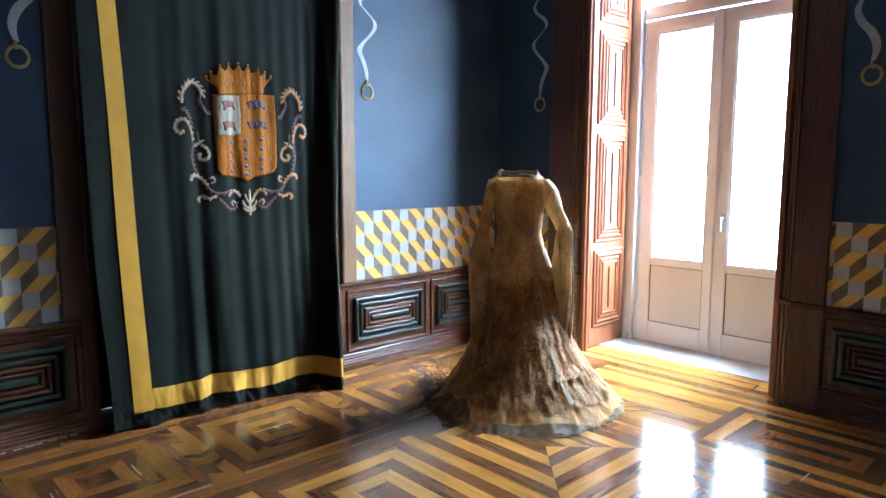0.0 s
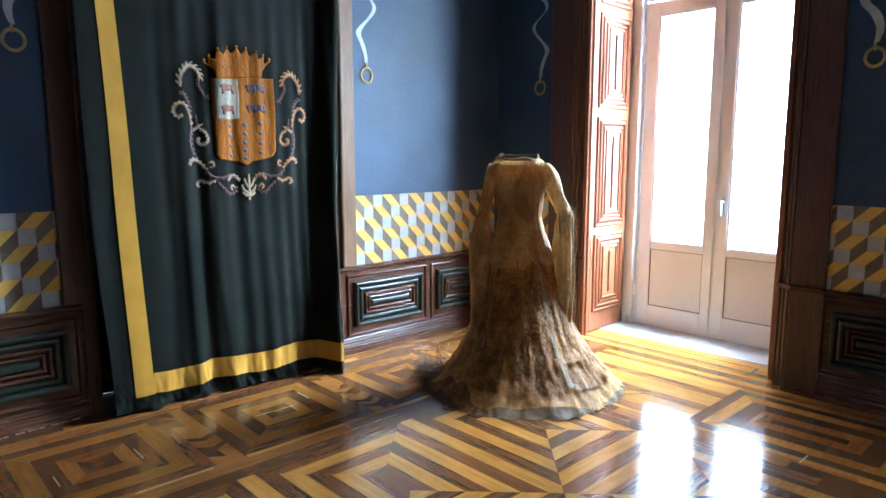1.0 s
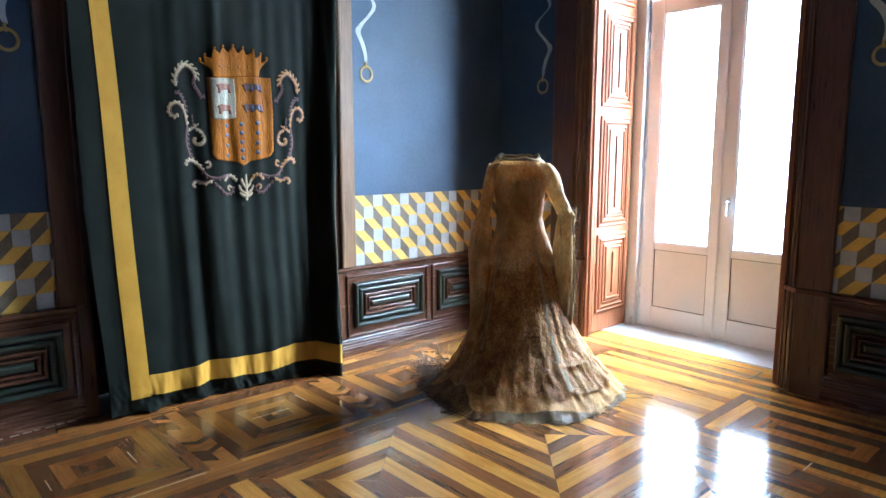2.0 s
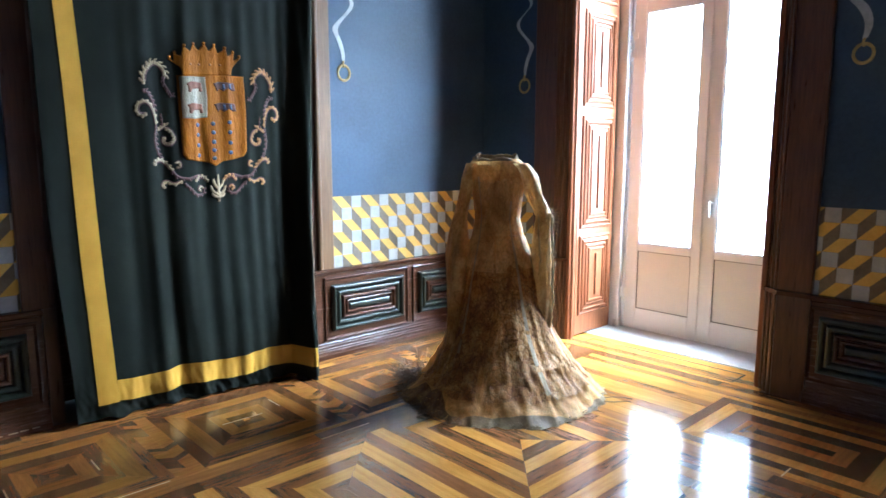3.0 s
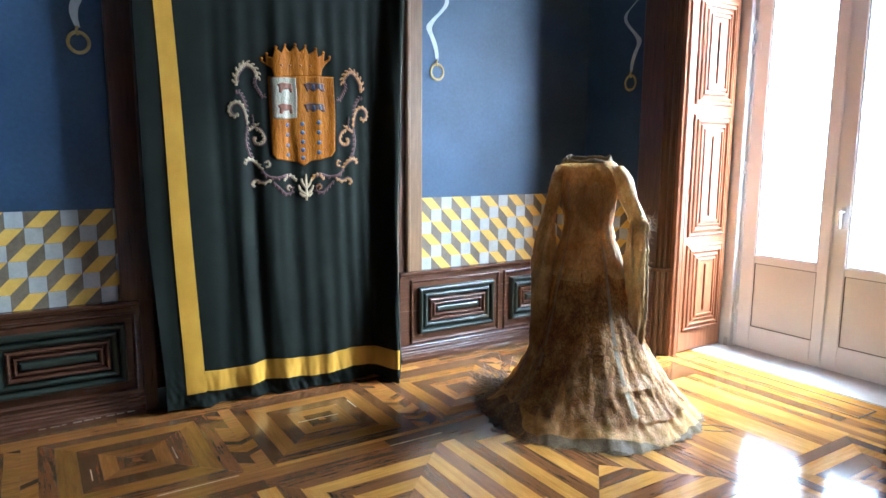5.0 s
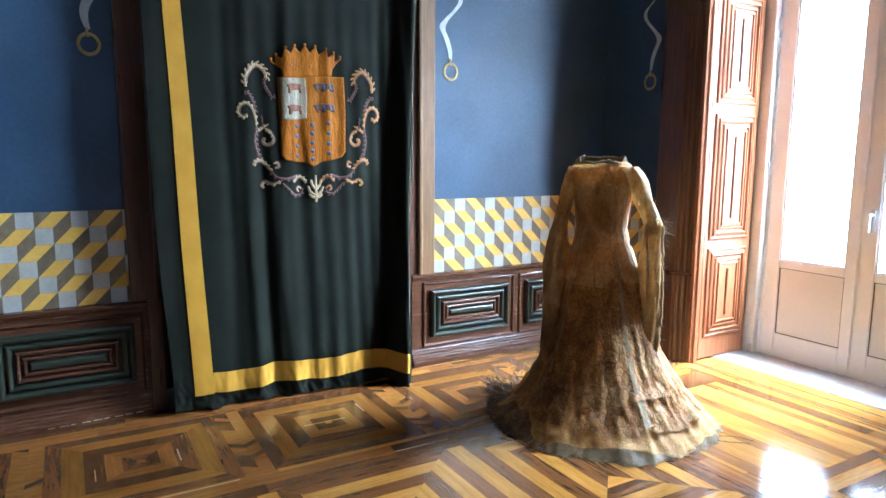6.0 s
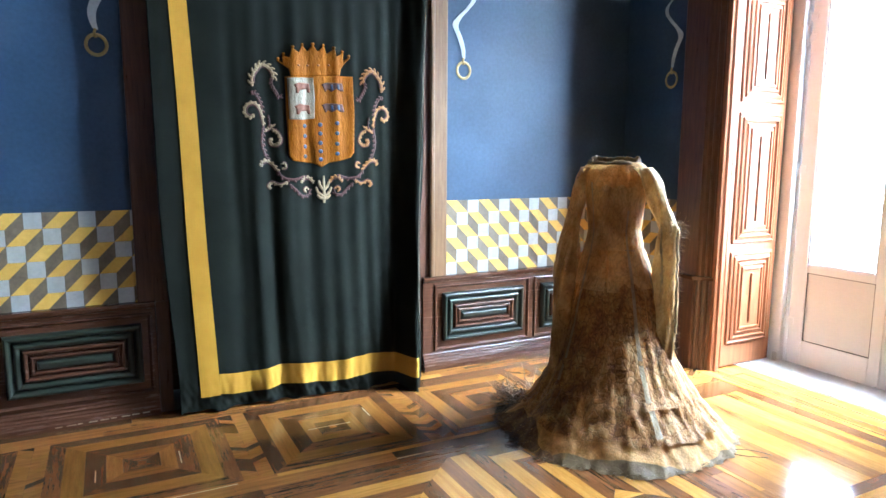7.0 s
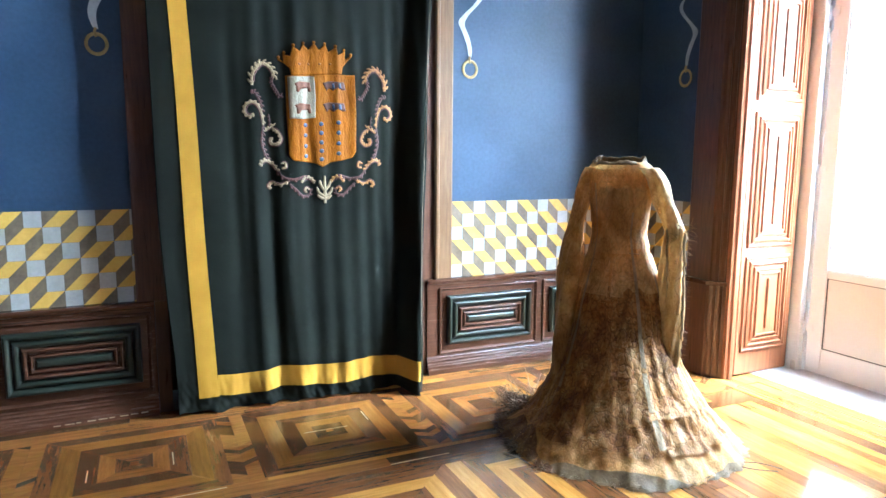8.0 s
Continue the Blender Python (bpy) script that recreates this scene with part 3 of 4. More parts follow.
def curtain_y(x, z):
    """The face of the hanging cloth."""
    s = (x - 1.0) / 1.45
    drift = 0.03 * math.sin(0.8 * z + 5 * s) + 0.06 * smooth(0.9, 0.0, z) * math.sin(9 * s)
    amp = (0.25 + 0.75 * smooth(0.14, 0.35, s)) * (0.72 + 0.75 * noise.noise(Vector((5.5 * s, 0.7 * z, 11)))) * (1.0 - 0.35 * smooth(1.0, 2.4, z))
    fold = math.sin(2 * math.pi * (5.6 * s + 0.6 * math.sin(3.7 * s) + 0.5 * noise.noise(Vector((4.5 * s, 0.5 * z, 3))) + 0.16 * math.sin(11 * s + 1) + drift))
    fold = 0.75 * fold + 0.25 * math.copysign(abs(fold) ** 3, fold)
    y = 3.905 - 0.0145 * amp * fold - 0.0035 * (1 + noise.noise(Vector((7 * s, z, 17)))) * math.sin(2 * math.pi * (15.2 * s + 0.5 + 0.5 * math.sin(6 * s)) + 1.0 * z) * smooth(0.18, 0.4, s)
    y += 0.03 * smooth(0.5, 0.84, s) - 0.07 * smooth(0.35, 0.85, s) * smooth(1.2, 0.0, z)
    y -= (0.07 + 0.11 * smooth(1.2, 0.0, z)) * smooth(0.925, 0.995, (x - curtain_left(z)) / (curtain_right(z) - curtain_left(z)))
    y += 0.012 * smooth(0.34, 0.1, z) * noise.noise(Vector((16 * s, 9 * z, 2))) + 0.006 * smooth(0.3, 0.1, z) * noise.noise(Vector((60 * s + 14 * z, 22 * z, 5)))
    return y + 0.014 * smooth(0.1, 0.0, z) * (math.sin(31 * s) + noise.noise(Vector((30 * s, 25 * z, 8))))


def face_point(x, z, out=0.0):
    """A point on the curtain's face, or out in front of it."""
    e = 0.004
    slope = (curtain_y(x + e, z) - curtain_y(x - e, z)) / (2 * e)
    return Vector((x, curtain_y(x, z), z)) + Vector((slope, -1, 0)).normalized() * out


def curtain_point(s, z, out=0.0):
    x0, x1 = curtain_left(z), curtain_right(z)
    return face_point(x0 + s * (x1 - x0), z, out)


def sheet(s0, s1, z0, z1, ns, nz, out=0.0, power=1.0):
    """A piece of the curtain's face, between the shares s of its width and heights z (numbers or functions of s)."""
    verts, faces = [], []
    for j in range(nz + 1):
        for i in range(ns + 1):
            s = s0 + (s1 - s0) * i / ns
            lo = z0(s) if callable(z0) else z0
            hi = z1(s) if callable(z1) else z1
            verts.append(curtain_point(s, lo + (hi - lo) * (j / nz) ** power, out))
    for j in range(nz):
        for i in range(ns):
            a = j * (ns + 1) + i
            faces.append((a, a + 1, a + ns + 2, a + ns + 1))
    return mesh_of(verts, faces, True)


curtain = thing("curtain", pose(0, 0, 0), "dark green wool curtain with golden bands and embroidered arms", "curtain")
hem = lambda s: 0.012 + 0.006 * math.sin(23 * s) + 0.006 * math.sin(61 * s + 1)
cloth = part("cloth", sheet(0, 1, hem, 3.1, 260, 84, 0.0, 2.0), green_cloth, curtain, "dark green wool cloth in upright folds")
sol = cloth.modifiers.new("thickness", "SOLIDIFY")
sol.thickness, sol.offset = 0.004, -1
# the edge turned back towards the wall
verts, faces = [], []
for j in range(41):
    z = 0.02 + 3.08 * j / 40
    p = curtain_point(1.0, z)
    for k in range(9):
        a = k / 8
        verts.append((p.x + 0.045 * math.sin(2.2 * a) + 0.005 * math.sin(5 * z + 3 * a), p.y + 0.15 * a ** 1.3 * (1 + 0.3 * smooth(0.6, 0, z)), z))
for j in range(40):
    for k in range(8):
        a = j * 9 + k
        faces.append((a, a + 1, a + 10, a + 9))
edge = part("turned_edge", mesh_of(verts, faces, True), green_cloth, curtain, "turned-back edge of the curtain")
low = lambda s: 0.095 + 0.008 * math.sin(17 * s)
high = lambda s: 0.215 + 0.008 * math.sin(17 * s + 0.3)
verts, faces = [], []
for j in range(91):
    for i in range(9):
        z = 0.093 + 3.0 * (j / 90) ** 1.3
        x0, x1 = 1.13 - 0.03 * z, 1.234 - 0.037 * z
        verts.append(face_point(x0 + (x1 - x0) * i / 8 + 0.003 * math.sin(4 * z + 1), z, 0.004))
for j in range(90):
    faces += [(j * 9 + i, j * 9 + i + 1, j * 9 + i + 10, j * 9 + i + 9) for i in range(8)]
part("side_band", mesh_of(verts, faces, True), yellow_cloth, curtain, "golden yellow upright band")
lining = [curtain_point(1.0, z) + Vector((0.006, 0.004, 0)) for z in np.linspace(0.25, 3.1, 50)]
part("edge_piping", mesh_of(*tube(lining, 0.002, 5), True), white_cloth, curtain, "pale lining showing at the edge")
part("bottom_band", sheet(0.156, 1.0, low, high, 190, 5, 0.004), yellow_cloth, curtain, "golden yellow bottom band")


# ---- embroidered arms on the curtain ----
CX, CZ = 1.853, 1.161                          # foot of the arms


def at(a, b):
    """From the sketch of the arms (a to the right, b down, in the sketch's units) to x and z on the curtain."""
    d = a - 573
    return CX + 3.17e-3 * d + 1.5e-6 * d * d, CZ + (358 - b) * (3.13e-3 + 8.5e-7 * d)


def on(a, b):
    """As at, for the shield and crown."""
    return at(568.5 + (a - 567) * 1.08, b)


def applique(name, outline, material, parent, label="", out=0.006):
    """A cut-out piece of cloth sewn to the curtain."""
    from_2d = [Vector((*p, 0)) for p in outline]
    bm = bmesh.new()
    vs = [bm.verts.new(v) for v in from_2d]
    bm.faces.new(vs)
    bmesh.ops.triangulate(bm, faces=bm.faces[:])
    for _ in range(6):
        long = [e for e in bm.edges if e.calc_length() > 0.015]
        if not long:
            break
        bmesh.ops.subdivide_edges(bm, edges=long, cuts=1)
        bmesh.ops.triangulate(bm, faces=bm.faces[:])
    for v in bm.verts:
        v.co = face_point(v.co.x, v.co.y, 0.5 * out + 0.001 + 0.009 * max(0.0, noise.noise(Vector((24 * v.co.x, 3.5 * v.co.y, 4)))))
    ob = part(name, bm_mesh(bm, True), material, parent, label)
    mod = ob.modifiers.new("thickness", "SOLIDIFY")
    mod.thickness, mod.offset = 0.0016, 0
    return ob


def stroke(points, width, out=0.004):
    """A raised, tapered line of embroidery through sketch points (already x, z)."""
    line = spline(points, 7)
    verts, faces = [], []
    n = len(line)
    for i, p in enumerate(line):
        way = line[min(i + 1, n - 1)] - line[max(i - 1, 0)]
        way = way / (np.linalg.norm(way) + 1e-9)
        w = width * (0.35 + 0.65 * math.sin(math.pi * min(1, 0.15 + 0.85 * i / n)) ** 0.6) * (1 + 0.1 * math.sin(1.3 * i))
        nx, nz = -way[1] * w, way[0] * w
        verts += [face_point(p[0] + nx, p[1] + nz, out), face_point(p[0] + nx * 0.5, p[1] + nz * 0.5, out + 0.0025), face_point(p[0] - nx * 0.5, p[1] - nz * 0.5, out + 0.0025), face_point(p[0] - nx, p[1] - nz, out)]
    for i in range(n - 1):
        a, b = 4 * i, 4 * i + 4
        faces += [(a + k, a + k + 1, b + k + 1, b + k) for k in range(3)]
    return verts, faces


def leaves(points, width, length, step=5, side=1):
    """Small pointed leaves along one side of a line."""
    line = spline(points, 7)
    out = []
    for i in range(2, len(line) - 2, step):
        way = line[i + 1] - line[i - 1]
        way = way / (np.linalg.norm(way) + 1e-9)
        nrm = np.array([-way[1], way[0]]) * side
        p = line[i]
        out.append(stroke([p, p + nrm * length * 0.5 + way * length * 0.15, p + nrm * length * 0.8 + way * length * 0.7], width, 0.003))
    return out


arms = part("coat_of_arms", sheet(0.3, 0.305, 1.2, 1.205, 1, 1, -0.002), green_cloth, curtain, "embroidered coat of arms with crown and scrolls")
shield = [on(508, 132)] + [on(508 + 116 * k / 8, 132 - 2 * math.sin(3.1 * k / 8)) for k in range(1, 9)] + [on(626, 200), on(625, 268), on(619, 278), on(600, 283), on(582, 286), on(568, 294), on(555, 287), on(535, 284), on(517, 281), on(511, 272), on(509, 200)]
applique("shield", shield, orange_cloth, arms, "orange-gold shield", 0.006)
tips = [(497, 100), (507, 92), (522, 80), (539, 76), (557, 75), (575, 77), (592, 82), (607, 88), (618, 96)]
crown = [on(518, 132), on(515, 118), on(505, 110)]
for k, (a, b) in enumerate(tips):
    crown += [on(a - 2.2, b + 4), on(a, b), on(a + 2.2, b + 4)]
    if k < 8:
        crown.append(at((a + tips[k + 1][0]) / 2, (b + tips[k + 1][1]) / 2 + 12))
crown += [on(612, 108), on(604, 118), on(602, 130)]
applique("crown", crown, orange_cloth, arms, "orange-gold crown with nine points", 0.009)
for a, b in tips:
    x, z = on(a, b)
    applique("crown_bead", [(x + 0.009 * math.cos(t * 0.785), z + 0.009 * math.sin(t * 0.785)) for t in range(8)], orange_cloth, arms, "", 0.012)
applique("white_quarter", [on(512, 134), on(535, 133), on(557, 134), on(559, 170), on(558, 206), on(535, 208), on(514, 207), on(513, 170)], white_cloth, arms, "ivory quarter of the shield", 0.010)
for b in (142, 180):
    applique("rust_bar", [on(522, b + 4), on(530, b), on(550, b + 2), on(552, b + 18), on(547, b + 18), on(545, b + 12), on(532, b + 13), on(529, b + 19), on(525, b + 18), on(525, b + 9)], rust_thread, arms, "rust-brown bar", 0.014)
for b in (142, 179):
    applique("plum_bar", [on(570, b + 3), on(580, b), on(606, b + 2), on(609, b + 16), on(602, b + 16), on(596, b + 11), on(588, b + 17), on(582, b + 12), on(577, b + 17), on(573, b + 9)], plum_thread, arms, "dark plum bar", 0.012)
    applique("blue_stripe", [on(586, b + 4), on(590, b + 4), on(591, b + 13), on(587, b + 13)], blue_thread, arms, "", 0.015)
    applique("blue_stripe", [on(596, b + 4), on(600, b + 4), on(601, b + 13), on(597, b + 13)], blue_thread, arms, "", 0.015)
for a, bs in ((540, (219, 237, 256, 274)), (567, (217, 233, 250, 265, 280)), (596, (215, 233, 252, 270))):
    for b in bs:
        x, z = on(a, b)
        applique("blue_dot", [(x + 0.0135 * math.cos(t * 0.785 + 0.3), z + 0.0125 * math.sin(t * 0.785 + 0.3)) for t in range(8)], blue_thread, arms, "slate blue dot", 0.0085)
for b in (112, 113):
    for a in (531, 548, 566, 584):
        if b == 112:
            x, z = on(a, b)
            applique("crown_stone", [(x + 0.008 * math.cos(t * 1.05), z + 0.006 * math.sin(t * 1.05)) for t in range(6)], rust_thread, arms, "", 0.013)

SCROLLS = [
    ("pale", 0.011, [(442, 148), (443, 130), (452, 117), (463, 110), (475, 115), (483, 127), (482, 138)], 1, 0.024),
    ("plum", 0.008, [(482, 133), (480, 143), (484, 152), (489, 160), (494, 168), (499, 162)], -1, 0.014),
    ("plum", 0.008, [(440, 162), (446, 160), (452, 168), (458, 181), (460, 195)], 1, 0.016),
    ("pale", 0.0095, [(444, 197), (436, 202), (427, 194), (430, 182), (442, 177), (453, 184), (460, 201), (462, 221)], 1, 0.012),
    ("plum", 0.008, [(462, 218), (459, 234), (458, 250), (463, 268), (469, 280)], 1, 0.018),
    ("pale", 0.007, [(463, 228), (473, 223), (485, 215)], 1, 0.012),
    ("pale", 0.008, [(478, 223), (488, 230), (494, 244), (486, 253), (476, 251), (474, 243), (480, 240)], -1, 0.012),
    ("plum", 0.005, [(474, 222), (474, 208), (472, 198)], 1, 0.008),
    ("pale", 0.0095, [(455, 291), (457, 283), (468, 281), (480, 290), (487, 301)], 1, 0.014),
    ("pale", 0.006, [(494, 296), (502, 293), (500, 285), (492, 287)], 1, 0.006),
    ("plum", 0.010, [(485, 298), (497, 312), (517, 316), (537, 311), (548, 314)], -1, 0.016),
    ("pale", 0.010, [(530, 322), (538, 313), (549, 315), (555, 324)], 1, 0.012),
    ("pale", 0.0075, [(507, 318), (490, 325), (476, 320), (468, 326), (472, 333)], 1, 0.012),
    ("plum", 0.009, [(508, 324), (520, 335), (532, 346), (545, 344), (547, 333)], -1, 0.014),
    ("pale", 0.006, [(547, 335), (540, 331), (536, 336), (541, 341)], 1, 0.006),
]
AXIS = 1.841
for right in (False, True):
    for tone, width, pts, side, size in SCROLLS:
        line = [at(a, b) for a, b in pts]
        if right:
            line = [(2 * AXIS - x + 0.006, z + 0.004) for x, z in line]
            side = -side
        material = plum_thread if tone == "plum" else (gold_thread if right else cream_thread)
        if tone == "pale":
            run = spline(line, 3)
            shade = []
            for q0, q1, q2 in zip(run[:-2], run[1:-1], run[2:]):
                way = (q2 - q0) / (np.linalg.norm(q2 - q0) + 1e-9)
                shade.append(q1 - side * np.array([-way[1], way[0]]) * width * 0.95)
            part("scroll_shading", mesh_of(*stroke(shade, width * 0.55, 0.0015), True), plum_thread, arms, "plum embroidered shading")
        pieces = [stroke(line, width * 0.85, 0.0025)] + leaves(line, 0.006, size * 1.05, 4, side) + leaves(line, 0.004, size * 0.5, 5, -side)
        part("scroll", mesh_of(*join(pieces), True), material, arms, {"plum": "plum embroidered scroll"}.get(tone, "gold embroidered scroll" if right else "cream embroidered scroll"))
fan = [[(573, 360), (573, 340), (573, 310)], [(573, 348), (563, 341), (559, 330)], [(573, 348), (583, 341), (588, 331)], [(572, 336), (566, 328), (564, 318)], [(574, 336), (581, 328), (584, 319)], [(573, 352), (566, 350), (560, 345)], [(573, 352), (580, 350), (586, 345)]]
part("palmette", mesh_of(*join([stroke([at(a, b) for a, b in line], 0.0085, 0.006) for line in fan]), True), cream_thread, arms, "cream palmette")


# ---- the dress ----
def lace(name, dark, mid, pale, holes, weave=34.0, relief=0.003, gloss=0.3, crazed=0.0):
    m = bpy.data.materials.new(name)
    m.use_nodes = True
    nt = m.node_tree
    b = nt.nodes["Principled BSDF"]
    tc, mp = nt.nodes.new("ShaderNodeTexCoord"), nt.nodes.new("ShaderNodeMapping")
    mp.inputs["Scale"].default_value = (1, 1, 0.55)
    nt.links.new(tc.outputs["Object"], mp.inputs["Vector"])
    n1, n2, n3 = (nt.nodes.new("ShaderNodeTexNoise") for _ in range(3))
    for n, s, d, w in ((n1, 9.0, 9, 1.5), (n2, weave, 7, 2.2), (n3, 80.0, 3, 1.0)):
        n.inputs["Scale"].default_value, n.inputs["Detail"].default_value, n.inputs["Distortion"].default_value = s, d, w
        nt.links.new(mp.outputs[0], n.inputs["Vector"])
    add = nt.nodes.new("ShaderNodeMath")
    add.operation = "MULTIPLY_ADD"
    add.inputs[1].default_value = 0.55
    half = nt.nodes.new("ShaderNodeMath")
    half.operation = "MULTIPLY"
    half.inputs[1].default_value = 0.45
    nt.links.new(n2.outputs["Fac"], half.inputs[0])
    nt.links.new(n1.outputs["Fac"], add.inputs[0])
    nt.links.new(half.outputs[0], add.inputs[2])
    tone = ramp(nt, add.outputs[0], [(0.32, dark), (0.5, mid), (0.7, pale)])
    # wrinkles and cracks of the stiffened cloth, the wrinkles' shade put into the colour
    bend, cells = nt.nodes.new("ShaderNodeVectorMath"), nt.nodes.new("ShaderNodeTexVoronoi")
    bend.operation = "MULTIPLY_ADD"
    bend.inputs[1].default_value = (0.09, 0.09, 0.09)
    nt.links.new(n1.outputs["Color"], bend.inputs[0])
    nt.links.new(mp.outputs[0], bend.inputs[2])
    cells.feature = "DISTANCE_TO_EDGE"
    cells.inputs["Scale"].default_value = 27.0
    nt.links.new(bend.outputs[0], cells.inputs["Vector"])
    crack = ramp(nt, cells.outputs["Distance"], [(0.0, (0, 0, 0)), (0.12, (1, 1, 1))])
    # large stains
    n0, stain = nt.nodes.new("ShaderNodeTexNoise"), nt.nodes.new("ShaderNodeMix")
    n0.inputs["Scale"].default_value, n0.inputs["Detail"].default_value, n0.inputs["Distortion"].default_value = 4.5, 5, 1.0
    nt.links.new(mp.outputs[0], n0.inputs["Vector"])
    stain.data_type, stain.blend_type = "RGBA", "MULTIPLY"
    stain.inputs["Factor"].default_value = 1.0
    nt.links.new(tone, stain.inputs["A"])
    nt.links.new(ramp(nt, n0.outputs["Fac"], [(0.36, (0.6, 0.53, 0.45)), (0.56, (1.0, 1.0, 1.0))]), stain.inputs["B"])
    tone = stain.outputs["Result"]
    if crazed:
        dim = nt.nodes.new("ShaderNodeMix")
        dim.data_type, dim.blend_type = "RGBA", "MULTIPLY"
        dim.inputs["Factor"].default_value = crazed
        nt.links.new(tone, dim.inputs["A"])
        nt.links.new(crack, dim.inputs["B"])
        tone = dim.outputs["Result"]
    nt.links.new(tone, b.inputs["Base Color"])
    b.inputs["Specular IOR Level"].default_value = 0.28
    mix = nt.nodes.new("ShaderNodeMath")
    mix.operation = "ADD"
    nt.links.new(n2.outputs["Fac"], mix.inputs[0])
    nt.links.new(n3.outputs["Fac"], mix.inputs[1])
    bp = nt.nodes.new("ShaderNodeBump")
    bp.inputs["Strength"].default_value, bp.inputs["Distance"].default_value = 0.8, relief
    lift = nt.nodes.new("ShaderNodeMath")
    lift.operation = "MULTIPLY_ADD"
    lift.inputs[1].default_value = 1.5 * crazed
    nt.links.new(crack, lift.inputs[0])
    nt.links.new(mix.outputs[0], lift.inputs[2])
    nt.links.new(lift.outputs[0], bp.inputs["Height"])
    nt.links.new(bp.outputs[0], b.inputs["Normal"])
    rr = nt.nodes.new("ShaderNodeMapRange")
    rr.inputs["From Min"].default_value, rr.inputs["From Max"].default_value = 0.35, 0.65
    rr.inputs["To Min"].default_value, rr.inputs["To Max"].default_value = gloss, 0.75
    nt.links.new(n2.outputs["Fac"], rr.inputs["Value"])
    nt.links.new(rr.outputs[0], b.inputs["Roughness"])
    thin = nt.nodes.new("ShaderNodeBsdfTranslucent")
    both = nt.nodes.new("ShaderNodeMixShader")
    both.inputs[0].default_value = 0.3
    nt.links.new(b.inputs["Base Color"].links[0].from_socket, thin.inputs["Color"])
    nt.links.new(b.outputs[0], both.inputs[1])
    nt.links.new(thin.outputs[0], both.inputs[2])
    nt.links.new(both.outputs[0], nt.nodes["Material Output"].inputs["Surface"])
    if holes:
        gap = nt.nodes.new("ShaderNodeBsdfTransparent")
        net = nt.nodes.new("ShaderNodeMixShader")
        nt.links.new(ramp(nt, n2.outputs["Fac"], [(holes - 0.03, (0, 0, 0)), (holes + 0.02, (1, 1, 1))]), net.inputs[0])
        nt.links.new(gap.outputs[0], net.inputs[1])
        nt.links.new(both.outputs[0], net.inputs[2])
        nt.links.new(net.outputs[0], nt.nodes["Material Output"].inputs["Surface"])
    return m


lace_body = lace("brown_gold_lace", (0.4, 0.19, 0.046), (0.64, 0.36, 0.105), (0.82, 0.54, 0.21), 0.0, 40.0, 0.003, 0.35, 0.2)
lace_panel = lace("coppery_open_lace", (0.2, 0.07, 0.013), (0.46, 0.225, 0.055), (0.76, 0.52, 0.2), 0.36, 30.0, 0.0035, 0.2, 0.42)
lace_tan = lace("tan_open_lace", (0.42, 0.22, 0.064), (0.67, 0.41, 0.14), (0.84, 0.6, 0.27), 0.3, 44.0, 0.003, 0.35, 0.2)
lace_sleeve = lace("brown_gold_open_lace", (0.3, 0.15, 0.042), (0.54, 0.31, 0.1), (0.76, 0.52, 0.23), 0.36, 34.0, 0.002)
lace_straw = lace("straw_open_lace", (0.34, 0.2, 0.07), (0.56, 0.38, 0.155), (0.76, 0.59, 0.31), 0.34, 34.0, 0.002)
linen = lace("pale_grey_linen_hem", (0.13, 0.085, 0.036), (0.22, 0.15, 0.07), (0.32, 0.235, 0.12), 0.0, 40.0, 0.002, 0.4)
pale_edge = lace("pale_straw_trim", (0.3, 0.2, 0.09), (0.46, 0.36, 0.2), (0.6, 0.5, 0.32), 0.0)
fibre_dark = surface("dark_brown_raffia", (0.03, 0.016, 0.008), (0.09, 0.05, 0.02), rough=(0.5, 0.7))
fibre_pale = surface("straw_raffia", (0.2, 0.13, 0.06), (0.4, 0.28, 0.14), rough=(0.5, 0.7))

DRESS = pose(3.085, 2.845, 0, 0, 0, -50.3)
SHAPE = np.array([  # height, half widths on its right and left hand's side, depths to the front and back
    (1.405, 0.122, 0.125, 0.065, 0.065), (1.385, 0.15, 0.155, 0.078, 0.08), (1.35, 0.168, 0.176, 0.095, 0.095), (1.28, 0.152, 0.166, 0.116, 0.105), (1.17, 0.13, 0.156, 0.13, 0.11), (1.05, 0.118, 0.142, 0.12, 0.10),
    (0.95, 0.138, 0.166, 0.125, 0.115), (0.85, 0.168, 0.202, 0.148, 0.14), (0.70, 0.208, 0.25, 0.19, 0.18), (0.55, 0.238, 0.29, 0.238, 0.22), (0.40, 0.272, 0.345, 0.3, 0.27), (0.28, 0.315, 0.415, 0.37, 0.32),
    (0.17, 0.375, 0.5, 0.45, 0.38), (0.085, 0.43, 0.578, 0.53, 0.43), (0.03, 0.468, 0.632, 0.60, 0.46), (0.005, 0.49, 0.66, 0.635, 0.48)])[::-1]


